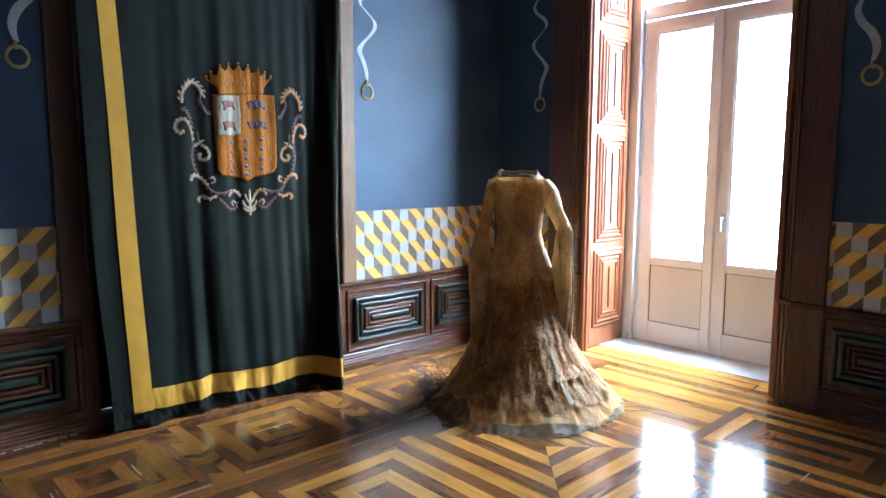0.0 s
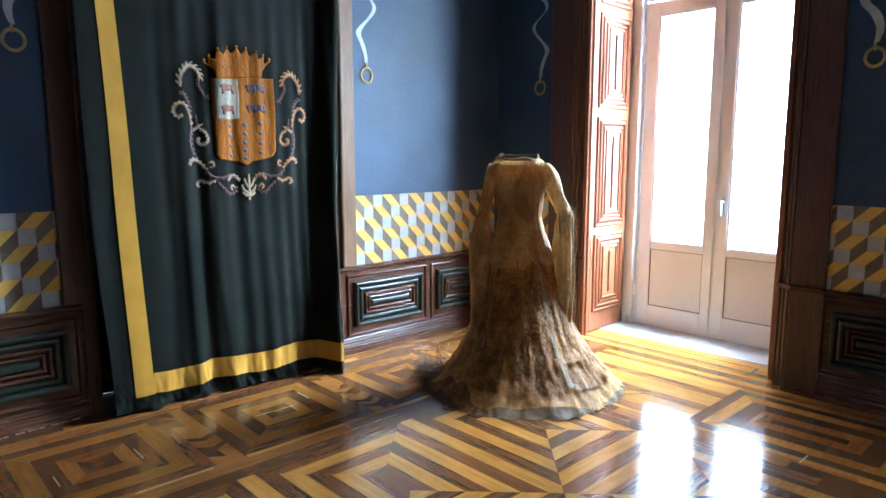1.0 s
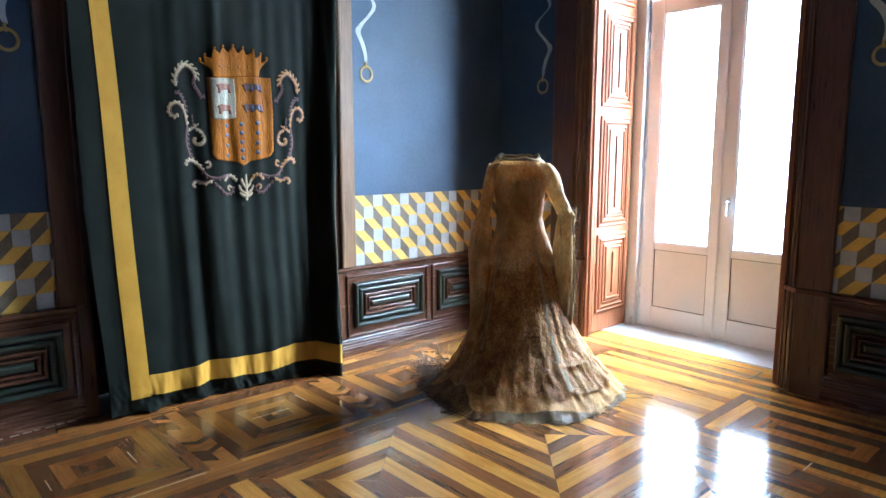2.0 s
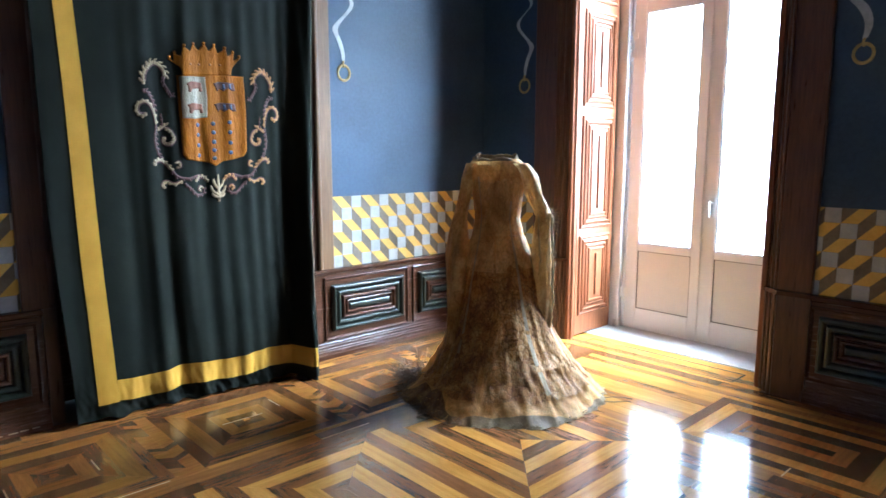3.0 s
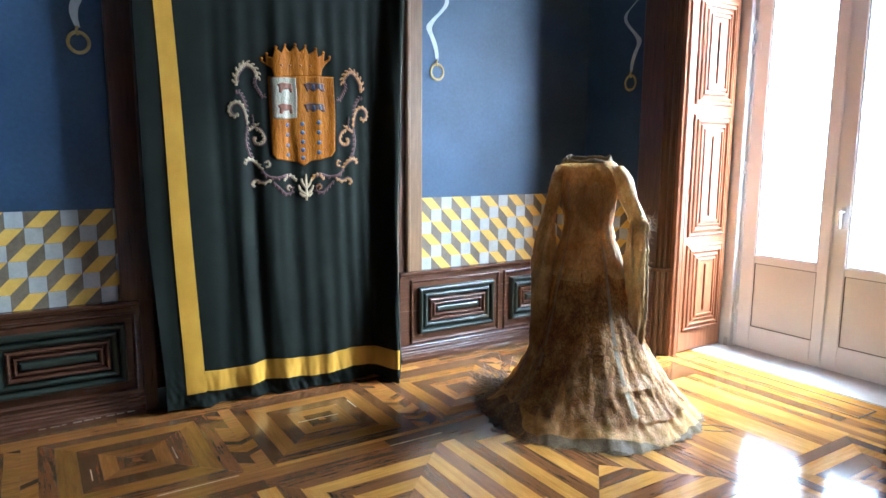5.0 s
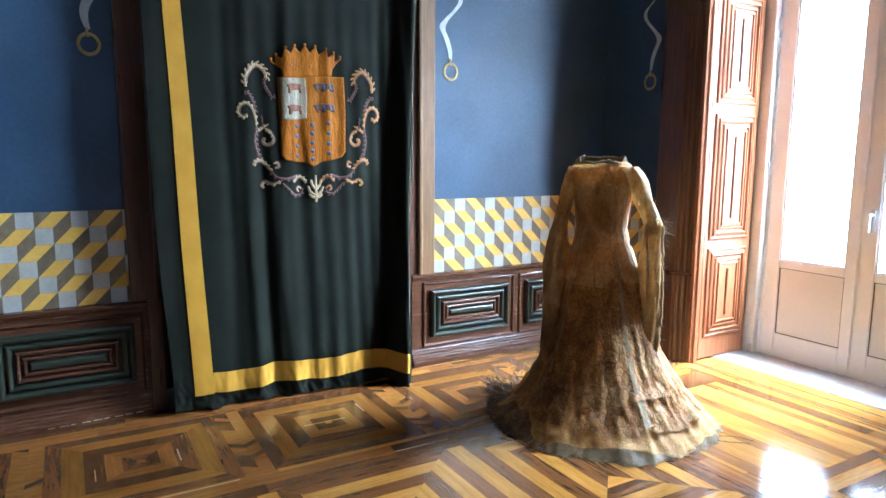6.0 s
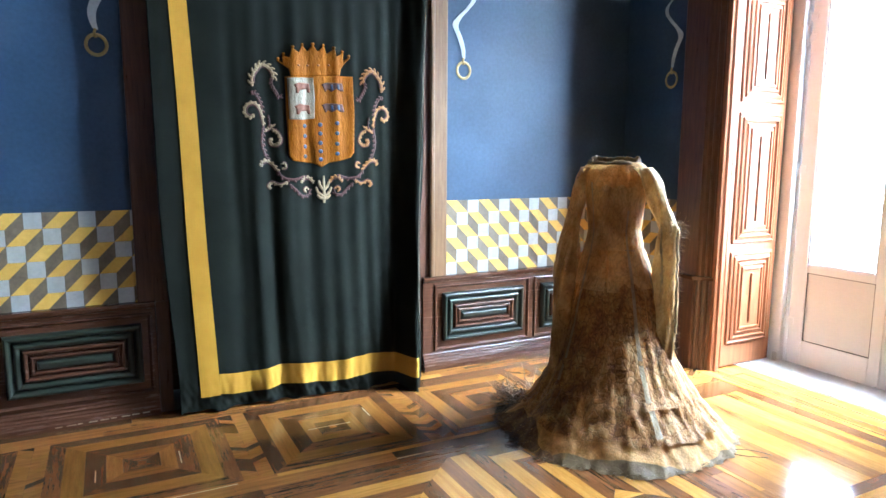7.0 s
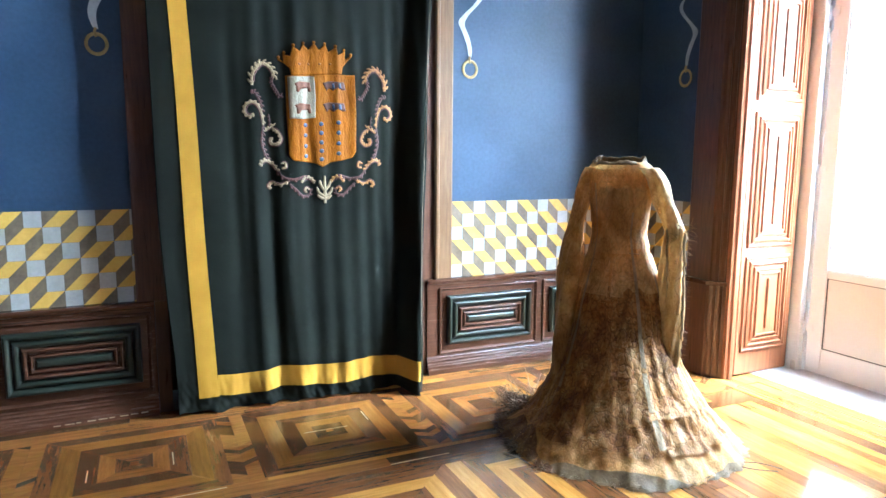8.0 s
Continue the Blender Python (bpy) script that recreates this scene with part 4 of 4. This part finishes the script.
def dress_point(a, z, out=0.0):
    """The surface of the dress at the angle a (0: its left hand's side towards the window, -90 degrees: its front)."""
    wr, wl, f, b = (np.interp(z, SHAPE[:, 0], SHAPE[:, k]) for k in (1, 2, 3, 4))
    w = wl if math.cos(a) > 0 else wr
    skirt = smooth(0.95, 0.2, z) * (0.35 + 0.65 * smooth(0.0, 0.16, z))
    fold = skirt * (0.016 * math.sin(9 * a + 1.2 * math.sin(2 * a)) + 0.008 * math.sin(17 * a + 2 * z + 1) + 0.003 * math.sin(31 * a + 3 * z))
    low = smooth(0.5, 0.08, z)
    crease = 0.25 * noise.noise(Vector((3 * math.cos(a), 3 * math.sin(a), 3 * z))) * (0.03 + 0.06 * skirt) + 0.02 * noise.noise(Vector((9 * math.cos(a), 9 * math.sin(a), 5 * z + 4))) + (0.003 + 0.014 * low) * noise.noise(Vector((16 * math.cos(a), 16 * math.sin(a), 26 * z)))
    crumple = 1 - abs(noise.noise(Vector((8 * math.cos(a), 8 * math.sin(a), 13 * z + 2))))
    k = 1 + fold + crease + 0.05 * low * (crumple - 0.75) + smooth(0.1, 0.0, z) * 0.05 * noise.noise(Vector((5 * math.cos(a), 5 * math.sin(a), 9)))
    k += smooth(0.05, 0.0, z) * 0.035 * noise.noise(Vector((22 * math.cos(a), 22 * math.sin(a), 3)))
    k += 0.14 * smooth(0.1, 0.0, z) * math.exp(-((a + 2.8) / 0.3) ** 2)
    x, y = w * math.cos(a) * k, (b if math.sin(a) > 0 else f) * math.sin(a) * k
    n = Vector((math.cos(a) / max(w, 0.01), math.sin(a) / max(f, 0.01), 0)).normalized()
    return Vector((x, y, z + 0.006 * smooth(0.2, 0.05, z) * math.sin(13 * a) * smooth(0.0, 0.06, z))) + n * out


dress = thing("dress", DRESS, "headless brown-gold lace dress with bell sleeves, standing alone on the parquet", "dress")
heights = [0.004 + 0.05 * (k / 8) ** 1.5 for k in range(8)] + [0.055 + 1.345 * (k / 120) for k in range(121)]
AROUND = 280


def dress_sheet(a0, a1, zs, n, out):
    outs = out if hasattr(out, "__len__") else [out] * len(zs)
    verts = [dress_point(a0 + (a1 - a0) * i / n, z(i / n) if callable(z) else z, o) for z, o in zip(zs, outs) for i in range(n + 1)]
    faces = [(j * (n + 1) + i, j * (n + 1) + i + 1, (j + 1) * (n + 1) + i + 1, (j + 1) * (n + 1) + i) for j in range(len(zs) - 1) for i in range(n)]
    return mesh_of(verts, faces, True)


part("gown", dress_sheet(-math.pi, math.pi, heights, AROUND, 0.0), lace_body, dress, "brown-gold lace gown")
rows_of = [(lambda k: (lambda s: 0.005 + (0.03 + 0.02 * math.sin(7 * s) + 0.014 * math.sin(19 * s)) * math.sin(min(1.0, 4 * s, 5 * (1 - s)) * 1.57) * k))(j / 6) for j in range(7)]
part("hem_border", dress_sheet(-2.0, 0.15, rows_of, 90, 0.008), linen, dress, "pale grey frayed hem border")
# matted brown train; its colour also holds the shadow beside the dress
shaded_lace = lace("shaded_brown_matted_lace", (0.07, 0.03, 0.01), (0.2, 0.1, 0.034), (0.4, 0.25, 0.1), 0.38, 26.0, 0.006, 0.3, 0.3)
train_rows = [(lambda k: (lambda s: 0.004 + k * (0.075 + 0.03 * math.sin(11 * s + 1) + 0.02 * math.sin(29 * s)) * math.sin(min(1.0, 5 * s, 3 * (1 - s)) * 1.57)))(j / 9) for j in range(10)]
part("matted_train", dress_sheet(-3.5, -1.75, train_rows, 90, 0.012), shaded_lace, dress, "brown matted lace along the train, darkened as in the shade of the dress")
# patched lace sewn over the skirt in crooked rows
for z0, z1, n in ((0.1, 0.27, 7), (0.25, 0.42, 6), (0.4, 0.6, 5), (0.57, 0.78, 5), (0.76, 0.95, 4), (0.94, 1.1, 3), (1.08, 1.27, 3)):
    for k in range(n):
        a0 = -2.95 + 2.9 * k / n + random.uniform(-0.05, 0.05)
        a1 = a0 + 2.9 / n * random.uniform(0.95, 1.12)
        flare = random.choice((0.0, 0.002, 0.004, 0.013)) if z0 < 0.5 else 0.002
        ph, lo, hi = random.uniform(0, 6), z0 + random.uniform(-0.05, 0.05) * min(1, 5 * z0 - 0.3), z1 + random.uniform(-0.02, 0.02)
        edge_of = [(lambda q: (lambda s: lo + (hi - lo) * q + (0.012 * math.sin(9 * s + ph) + 0.007 * math.sin(31 * s + ph)) * (1 - abs(2 * q - 1)) + 0.01 * math.sin(14 * s + ph) * q))(j / 12) for j in range(13)]
        part("lace_patch", dress_sheet(a0, a1, edge_of, 30, [0.004 + 0.003 * (k % 2) + flare * max(0, 1 - 3 * j / 12) ** 1.5 for j in range(13)]), lace_panel if z0 < 0.75 else lace_tan, dress, "coppery crinkled lace patch" if z0 < 0.75 else "tan lace patch")
# ragged collar
verts, faces = [], []
for i in range(73):
    a = 6.28318 * i / 72
    lift = 0.008 + 0.012 * (0.5 + 0.5 * math.sin(5 * a + 1)) * (0.6 + 0.4 * math.sin(3 * a)) + 0.006 * random.random() + 0.022 * smooth(-0.2, 0.9, math.sin(a + 0.5 * math.cos(a)))
    for j in range(4):
        k = 1 + 0.16 * (1 - j / 3) + 0.05 * math.sin(11 * a) * j / 3
        verts.append((0.118 * k * math.cos(a), 0.062 * k * math.sin(a) * 1.1, 1.392 + lift * j / 3))
for i in range(72):
    for j in range(3):
        faces.append((i * 4 + j, i * 4 + 4 + j, i * 4 + 5 + j, i * 4 + 1 + j))
col = part("collar", mesh_of(verts, faces, True), linen, dress, "ragged standing collar")
mod = col.modifiers.new("thickness", "SOLIDIFY")
mod.thickness = 0.004


def neck_cap(z, k):
    """A crumpled cap across the neck, added to keep light out of the hollow bodice."""
    ring = [dress_point(6.28318 * i / 48, z) for i in range(48)]
    verts = [Vector((p.x * q, p.y * q, z - 0.03 * (1 - q) ** 2 + 0.008 * noise.noise(p * 30 * q))) for q in (k, 0.7, 0.4, 0.1) for p in ring]
    faces = [(j * 48 + i, j * 48 + (i + 1) % 48, j * 48 + 48 + (i + 1) % 48, j * 48 + 48 + i) for j in range(3) for i in range(48)] + [tuple(range(144, 192))]
    return mesh_of(verts, faces, True)


verts = []
for i in range(25):
    a = 1.0 + 2.2 * i / 24
    h = 0.034 * math.sin(math.pi * i / 24) ** 0.7 + 0.005 * math.sin(1.9 * i)
    for j in range(5):
        q = j / 4
        verts.append((0.128 * (1 + 0.12 * math.sin(3.1 * q)) * math.cos(a), 0.072 * (1 + 0.2 * math.sin(3.1 * q)) * math.sin(a), 1.392 + h * math.sin(2.4 * q)))
flap = part("collar_flap", mesh_of(verts, [(i * 5 + j, i * 5 + 5 + j, i * 5 + 6 + j, i * 5 + 1 + j) for i in range(24) for j in range(4)], True), linen, dress, "folded flap of the collar")
flap.modifiers.new("thickness", "SOLIDIFY").thickness = 0.004
part("neck_light_block", neck_cap(1.372, 0.985), linen, dress, "crumpled cap added in the neck to keep light out")


def sleeve(path, sizes, material, label, phase):
    """A bell sleeve: centre line (local x, y, z) with half widths across and front to back."""
    line, half = spline(path, 9), spline(sizes, 9)
    n = 30
    verts, faces = [], []
    for j, (p, h) in enumerate(zip(line, half)):
        for i in range(n):
            a = 6.28318 * i / n
            k = 1 + 0.13 * math.sin(3 * a + phase + 0.12 * j) + 0.08 * math.sin(7 * a + 0.3 * j) + 0.1 * noise.noise(Vector((2 * math.cos(a), 2 * math.sin(a), 0.14 * j + phase)))
            drop = 0.03 * math.sin(2 * a + phase) * (j / len(line)) ** 4
            verts.append((p[0] + h[0] * k * math.cos(a), p[1] + h[1] * k * math.sin(a), p[2] + drop))
    for j in range(len(line) - 1):
        faces += [(j * n + i, j * n + (i + 1) % n, (j + 1) * n + (i + 1) % n, (j + 1) * n + i) for i in range(n)]
    return part("sleeve", mesh_of(verts, faces, True), material, dress, label)


sleeve([(-0.125, 0, 1.375), (-0.155, 0, 1.31), (-0.178, -0.01, 1.2), (-0.202, -0.02, 1.08), (-0.213, -0.035, 0.96), (-0.216, -0.06, 0.8), (-0.212, -0.09, 0.6), (-0.212, -0.12, 0.42), (-0.216, -0.15, 0.3), (-0.225, -0.16, 0.24)],
       [(0.048, 0.07), (0.046, 0.072), (0.037, 0.066), (0.037, 0.066), (0.054, 0.068), (0.068, 0.072), (0.071, 0.075), (0.066, 0.07), (0.055, 0.06), (0.035, 0.04)], lace_sleeve, "hanging open lace sleeve", 0.4)
sleeve([(0.13, 0, 1.375), (0.18, 0, 1.31), (0.225, -0.005, 1.2), (0.265, -0.015, 1.11), (0.285, -0.02, 1.05)],
       [(0.05, 0.07), (0.055, 0.07), (0.05, 0.062), (0.048, 0.055), (0.05, 0.055)], lace_straw, "upper sleeve with a frayed elbow cuff", 2.1)
sleeve([(0.283, -0.03, 1.09), (0.282, -0.03, 0.98), (0.28, -0.04, 0.8), (0.28, -0.06, 0.6), (0.28, -0.09, 0.42), (0.275, -0.07, 0.27), (0.272, -0.07, 0.2)],
       [(0.042, 0.045), (0.05, 0.045), (0.06, 0.045), (0.064, 0.045), (0.055, 0.04), (0.04, 0.03), (0.018, 0.018)], lace_straw, "hanging sleeve end", 3.3)
# straw-coloured edges and seams
for pts, r in (([(0.25, -0.07, 1.08), (0.262, -0.08, 0.9), (0.272, -0.085, 0.7), (0.28, -0.09, 0.5), (0.272, -0.095, 0.3), (0.268, -0.09, 0.2)], 0.006),
               ([(0.33, -0.05, 1.07), (0.338, -0.06, 0.85), (0.342, -0.07, 0.6), (0.33, -0.075, 0.4), (0.3, -0.08, 0.22)], 0.007),
               ([(0.13, 0.0, 1.39), (0.2, -0.03, 1.32), (0.26, -0.05, 1.2), (0.305, -0.06, 1.1)], 0.004)):
    line = [Vector(p) + 0.004 * Vector((random.uniform(-1, 1), random.uniform(-1, 1), 0)) for p in spline(pts, 10)]
    part("trim", mesh_of(*tube(line, [r * random.uniform(0.7, 1.4) for _ in line], 6), True), pale_edge, dress, "frayed straw-coloured trim")
for a, z0, z1, half in ((-0.95, 0.12, 1.16, 0.035), (-0.3, 0.25, 0.98, 0.05), (-2.2, 0.3, 1.3, 0.03)):
    strip = [z0 + (z1 - z0) * k / 50 for k in range(51)]
    part("seam", dress_sheet(a - half, a + half, strip, 5, 0.009), pale_edge, dress, "upright straw-coloured seam")
for z, a0, a1 in ((1.265, -2.75, -0.4), (1.06, -2.7, -0.45), (0.96, -2.6, -0.5), (0.79, -2.4, -0.6)):
    line = [dress_point(a, z + 0.006 * math.sin(3 * a), 0.001) for a in np.linspace(a0, a1, 40)]
    part("seam", mesh_of(*tube(line, 0.0022, 5), True), fibre_pale, dress, "level seam")


def fibres(n, root, way, length, radius, curl):
    out = []
    for _ in range(n):
        p = Vector(root()) 
        d = Vector(way()).normalized()
        pts = [p.copy()]
        steps = 9
        for k in range(steps):
            d = (d + curl * Vector((random.uniform(-1, 1), random.uniform(-1, 1), random.uniform(-1, 0.9)))).normalized()
            p = p + d * length * random.uniform(0.6, 1.3) / steps
            p.z = max(p.z, 0.004)
            pts.append(p.copy())
        out.append(tube(pts, [radius * (1 - 0.6 * k / steps) for k in range(steps + 1)], 4))
    return mesh_of(*join(out), True)


rnd = random.uniform
fibre_mid = surface("brown_raffia", (0.025, 0.012, 0.005), (0.1, 0.05, 0.02), rough=(0.45, 0.65))
tagged(part("frayed_tuft", fibres(110, lambda: dress_point(rnd(-3.2, -2.3), rnd(0.005, 0.02), -0.02), lambda: (-1, rnd(-0.7, 0.35), rnd(-0.3, 0.05)), 0.09, 0.003, 0.35), fibre_mid, dress, "brown frayed raffia fringe"), kind="stuff")
tagged(part("curl_tuft", fibres(80, lambda: (rnd(-0.58, -0.42), rnd(-0.08, 0.2), rnd(0.02, 0.07)), lambda: (-1, rnd(-0.4, 0.4), rnd(-0.1, 0.6)), 0.17, 0.0036, 0.6), fibre_mid, dress, "brown curls"), kind="stuff")
tagged(part("hem_threads", fibres(170, lambda: dress_point(rnd(-3.0, 0.2), 0.012, 0.0), lambda: (rnd(-0.6, 0.6), -1, rnd(-0.1, 0.4)), 0.045, 0.0012, 0.5), fibre_pale, dress, "loose hem threads"), kind="stuff")
tagged(part("elbow_threads", fibres(50, lambda: (rnd(0.26, 0.34), rnd(-0.08, 0.02), rnd(1.02, 1.12)), lambda: (rnd(0.2, 1), rnd(-1, 0.3), rnd(-0.6, 0.5)), 0.07, 0.0011, 0.4), fibre_pale, dress, "loose threads at the elbow"), kind="stuff")
tagged(part("sleeve_threads", fibres(110, lambda: (rnd(0.325, 0.35), rnd(-0.07, -0.03), rnd(0.25, 1.05)), lambda: (1, rnd(-0.6, 0.3), rnd(-0.8, 0.5)), 0.03, 0.0009, 0.4), fibre_pale, dress, "loose threads along the sleeve"), kind="stuff")
for pts in ([(0.6, -0.17, 0.006), (0.7, -0.175, 0.006), (0.8, -0.16, 0.01)], [(0.6, -0.14, 0.006), (0.72, -0.11, 0.012), (0.82, -0.12, 0.008)], [(-0.2, -0.62, 0.005), (-0.3, -0.55, 0.005), (-0.4, -0.52, 0.006)]):
    part("wire", mesh_of(*tube(spline(pts, 6), 0.0022, 6), True), fibre_dark, dress, "thin dark wire on the floor")


# ---- the parquet floor, plank by plank ----
floor = thing("floor", None, "polished parquet of light and dark wood in mitred squares and diamonds", "floor", kind="structure")
part("bed", box(-3, 4.55, -3, 4.4, -0.06, -0.0075), joint, floor, "dark bed under the planks")
GAP = 0.0009
rest = {plank_light: [], plank_honey: [], plank_dark: [], plank_mid: []}


def plank(poly, angle, material, small=False):
    """A plank with its grain along the angle (degrees)."""
    if len(poly) < 3 or abs(area(poly)) < 6e-5:
        return
    cx, cy = sum(p[0] for p in poly) / len(poly), sum(p[1] for p in poly) / len(poly)
    c, s = math.cos(radians(angle)), math.sin(radians(angle))
    if small or cy < 1.35 or cx < -0.3:
        v, f = slab(poly, -0.007, 0.0)
        rest[material].append((v, f))
        return
    local = [((x - cx) * c + (y - cy) * s, -(x - cx) * s + (y - cy) * c) for x, y in poly]
    part("plank", mesh_of(*slab(local, -0.007, random.uniform(-0.0003, 0.0003))), material, floor, "", pose(cx, cy, 0, random.gauss(0, 0.12), random.gauss(0, 0.05), angle))


def strips(poly, angle, origin, width, materials):
    """Parallel planks at the angle; origin: a point on an edge between two planks."""
    if len(poly) < 3:
        return
    nx, ny = -math.sin(radians(angle)), math.cos(radians(angle))
    o = origin[0] * nx + origin[1] * ny
    t = [x * nx + y * ny - o for x, y in poly]
    for k in range(math.floor(min(t) / width), math.ceil(max(t) / width)):
        piece = clip(clip(poly, nx, ny, o + (k + 1) * width - GAP), -nx, -ny, -(o + k * width))
        plank(piece, angle, materials[k % len(materials)])


def rings(x0, x1, y0, y1, widths, materials, m):
    """Mitred square frames, one inside the other, and a middle piece."""
    def put(poly, angle, material):
        plank([tuple((m @ Vector((x, y, 0))).xy) for x, y in poly], angle + math.degrees(math.atan2(m[1][0], m[0][0])), material)
    for w, material in zip(widths, materials):
        a, b, c, d, g = x0 + w, x1 - w, y0 + w, y1 - w, GAP
        put([(x0 + g, y0), (x1 - g, y0), (b - g, c), (a + g, c)], 0, material)
        put([(x0 + g, y1), (x1 - g, y1), (b - g, d), (a + g, d)], 0, material)
        put([(x0, y0 + g), (x0, y1 - g), (a, d - g), (a, c + g)], 90, material)
        put([(x1, y0 + g), (x1, y1 - g), (b, d - g), (b, c + g)], 90, material)
        x0, x1, y0, y1 = a + g, b - g, c + g, d - g
    put([(x0, y0), (x1, y0), (x1, y1), (x0, y1)], 0, materials[len(widths)])


def border(m, starts, gap_end, s_min, s_max, turn):
    """A border along a wall: local x along the wall, y out into the room from the panelling."""
    def put(poly, angle, material, small=False):
        plank([tuple((m @ Vector((x, y, 0))).xy) for x, y in poly], angle + turn, material, small)
    for i, s in enumerate(starts):
        kinds = [plank_honey, plank_dark, plank_mid, plank_dark, plank_dark] if (i + len(starts)) % 2 == 0 else [plank_honey, plank_dark, plank_honey, plank_dark, plank_light]
        rings(s - 0.07, s + 0.72, 0.21, 1.0, [0.07, 0.088, 0.085, 0.07, 0.06], [plank_dark] + kinds, m)
    # herringbone strips between the squares
    edges = [(a + 0.72, b - 0.07) for a, b in zip(starts, starts[1:])] + gap_end
    for a, b in edges:
        half = (b - a) / 2
        for side in (0, 1):
            for k in range(-3, 20):
                y = 0.21 + 0.046 * k
                x0, x1 = (a, a + half) if side == 0 else (a + half, b)
                rise = 0.6 * half
                ya, yb = (y, y + rise) if side == 0 else (y + rise, y)
                poly = clip_rect([(x0 + 0.0004, ya), (x1 - 0.0004, yb), (x1 - 0.0004, yb + 0.045), (x0 + 0.0004, ya + 0.045)], a, b, 0.21, 1.0)
                put(poly, 30 if side == 0 else -30, random.choice([plank_mid, plank_mid, plank_dark, plank_honey]), True)
    # long strips beside the wall and towards the field
    for y0, y1, kinds in ((0.0, 0.09, [plank_dark, plank_mid]), (0.0909, 0.15, [plank_mid, plank_mid, plank_light]), (0.1509, 0.209, [plank_dark, plank_mid]), (1.001, 1.03, [plank_mid, plank_light]), (1.0309, 1.115, [plank_dark, plank_mid]), (1.1159, 1.2, [plank_dark])):
        s = s_min
        while s < s_max:
            e = min(s_max, s + random.uniform(0.45, 1.1))
            put([(s, y0), (e - GAP, y0), (e - GAP, y1), (s, y1)], 0, random.choice(kinds))
            s = e


# along the curtain wall and along the window wall
ALONG_A = Matrix(((1, 0, 0, 0), (0, -1, 0, 4.03), (0, 0, -1, 0), (0, 0, 0, 1)))
ALONG_W = Matrix(((0, -1, 0, 4.21), (1, 0, 0, 0), (0, 0, 1, 0), (0, 0, 0, 1)))
border(ALONG_A, [-1.37, -0.445, 0.48, 1.405, 2.33, 3.255], [(3.98, 4.21)], -1.5, 4.2, 0)
border(ALONG_W, [], [], -0.237, 2.828, 90)
for y0 in (-0.236, 0.781):
    rings(y0, y0 + 1.015, 0.2525, 0.9605, [0.065, 0.078, 0.095, 0.08], [plank_dark, plank_light, plank_dark, plank_mid, plank_dark], ALONG_W)
for x0, x1 in ((3.2109, 3.2495), (3.9585, 3.9995)):
    strips([(x0, -0.236), (x1, -0.236), (x1, 1.796), (x0, 1.796)], 90, (x0, 0), 0.05, [plank_light])
# light and tan planks, chosen paler to hold the haze before the window
strips([(3.2109, 1.797), (3.9991, 1.797), (3.9991, 2.828), (3.2109, 2.828)], 90, (3.2109, 2), 0.0876, [plank_light, plank_light, plank_mid, plank_light, plank_light, plank_mid, plank_light, plank_light, plank_mid])

# the field: diamonds of planks along x, between hexagons of planks along y
R = 0.4625
for i in range(-4, 3):
    for j in range(-1, 2):
        cx, cy = 1.70 + 0.925 * i, 1.775 - 1.11 * j
        poly = clip_rect([(cx - R, cy), (cx, cy - R), (cx + R, cy), (cx, cy + R)], -1.5, 3.008, 0.3, 2.829)
        strips(poly, 0, (cx, cy + R if j >= 0 else 2.829), 0.0838, [plank_light, plank_dark] if j < 0 else [plank_dark, plank_light])
        vx, vy = cx + R, 2.33 - 1.11 * j - 1.11
        poly = clip_rect([(vx - R, vy - 0.09), (vx, vy - 0.5525), (vx + R, vy - 0.09), (vx + R, vy + 0.09), (vx, vy + 0.5525), (vx - R, vy + 0.09)], -1.5, 3.008, 0.3, 2.829)
        strips(poly, 90, (vx - R, vy), 2 * R / 11, [plank_light, plank_dark])

# the recess before the window: planks along the wall with an inlaid line
strips([(4.2119, REV_R - 0.02), (4.549, REV_R - 0.02), (4.549, REV_L + 0.02), (4.2119, REV_L + 0.02)], 90, (4.2119, 2), 0.0674, [plank_light, plank_light, plank_mid, plank_light])
for x0, x1, y0, y1 in ((4.25, 4.262, 1.87, 3.05), (4.44, 4.452, 1.87, 3.05), (4.262, 4.44, 1.87, 1.882), (4.262, 4.44, 3.038, 3.05)):
    part("inlay_line", box(x0, x1, y0, y1, -0.004, 0.0008), plank_dark, floor)
# floor beyond the pattern
for y0, y1, x0, x1 in ((-3.0, -0.238, 3.009, 4.2), (-3.0, 0.299, -3.0, 3.008), (0.3, 4.03, -3.0, -1.501)):
    strips([(x0, y0), (x1, y0), (x1, y1), (x0, y1)], 0, (0, 0.3), 0.165, [plank_mid, plank_dark, plank_light])
for material, pieces in rest.items():
    tagged(part("small_planks", mesh_of(*join(pieces)), material, floor, "small and far parquet pieces"), kind="stuff")

# worn joints with pale filler
for x0, x1, y0, y1 in ((0.83, 1.17, 3.008, 3.013), (1.89, 2.19, 2.922, 2.927), (1.955, 1.961, 3.47, 3.6), (1.60, 1.83, 3.432, 3.437), (0.968, 0.973, 3.33, 3.47), (0.61, 0.615, 3.3, 3.42), (3.19, 3.3, 1.19, 1.196)):
    part("worn_joint", box(x0, x1, y0, y1, -0.004, 0.0007), filler, floor, "pale filler in a worn joint")
for k in range(9):
    x = 0.42 + 0.052 * k
    part("chipped_edge", box(x, x + random.uniform(0.015, 0.045), 4.06 - 0.0595, 4.06 - 0.056, 0.014 + 0.001 * k, 0.017 + 0.001 * k + random.uniform(0, 0.003)), filler, floor, "chipped pale edge of the base moulding")
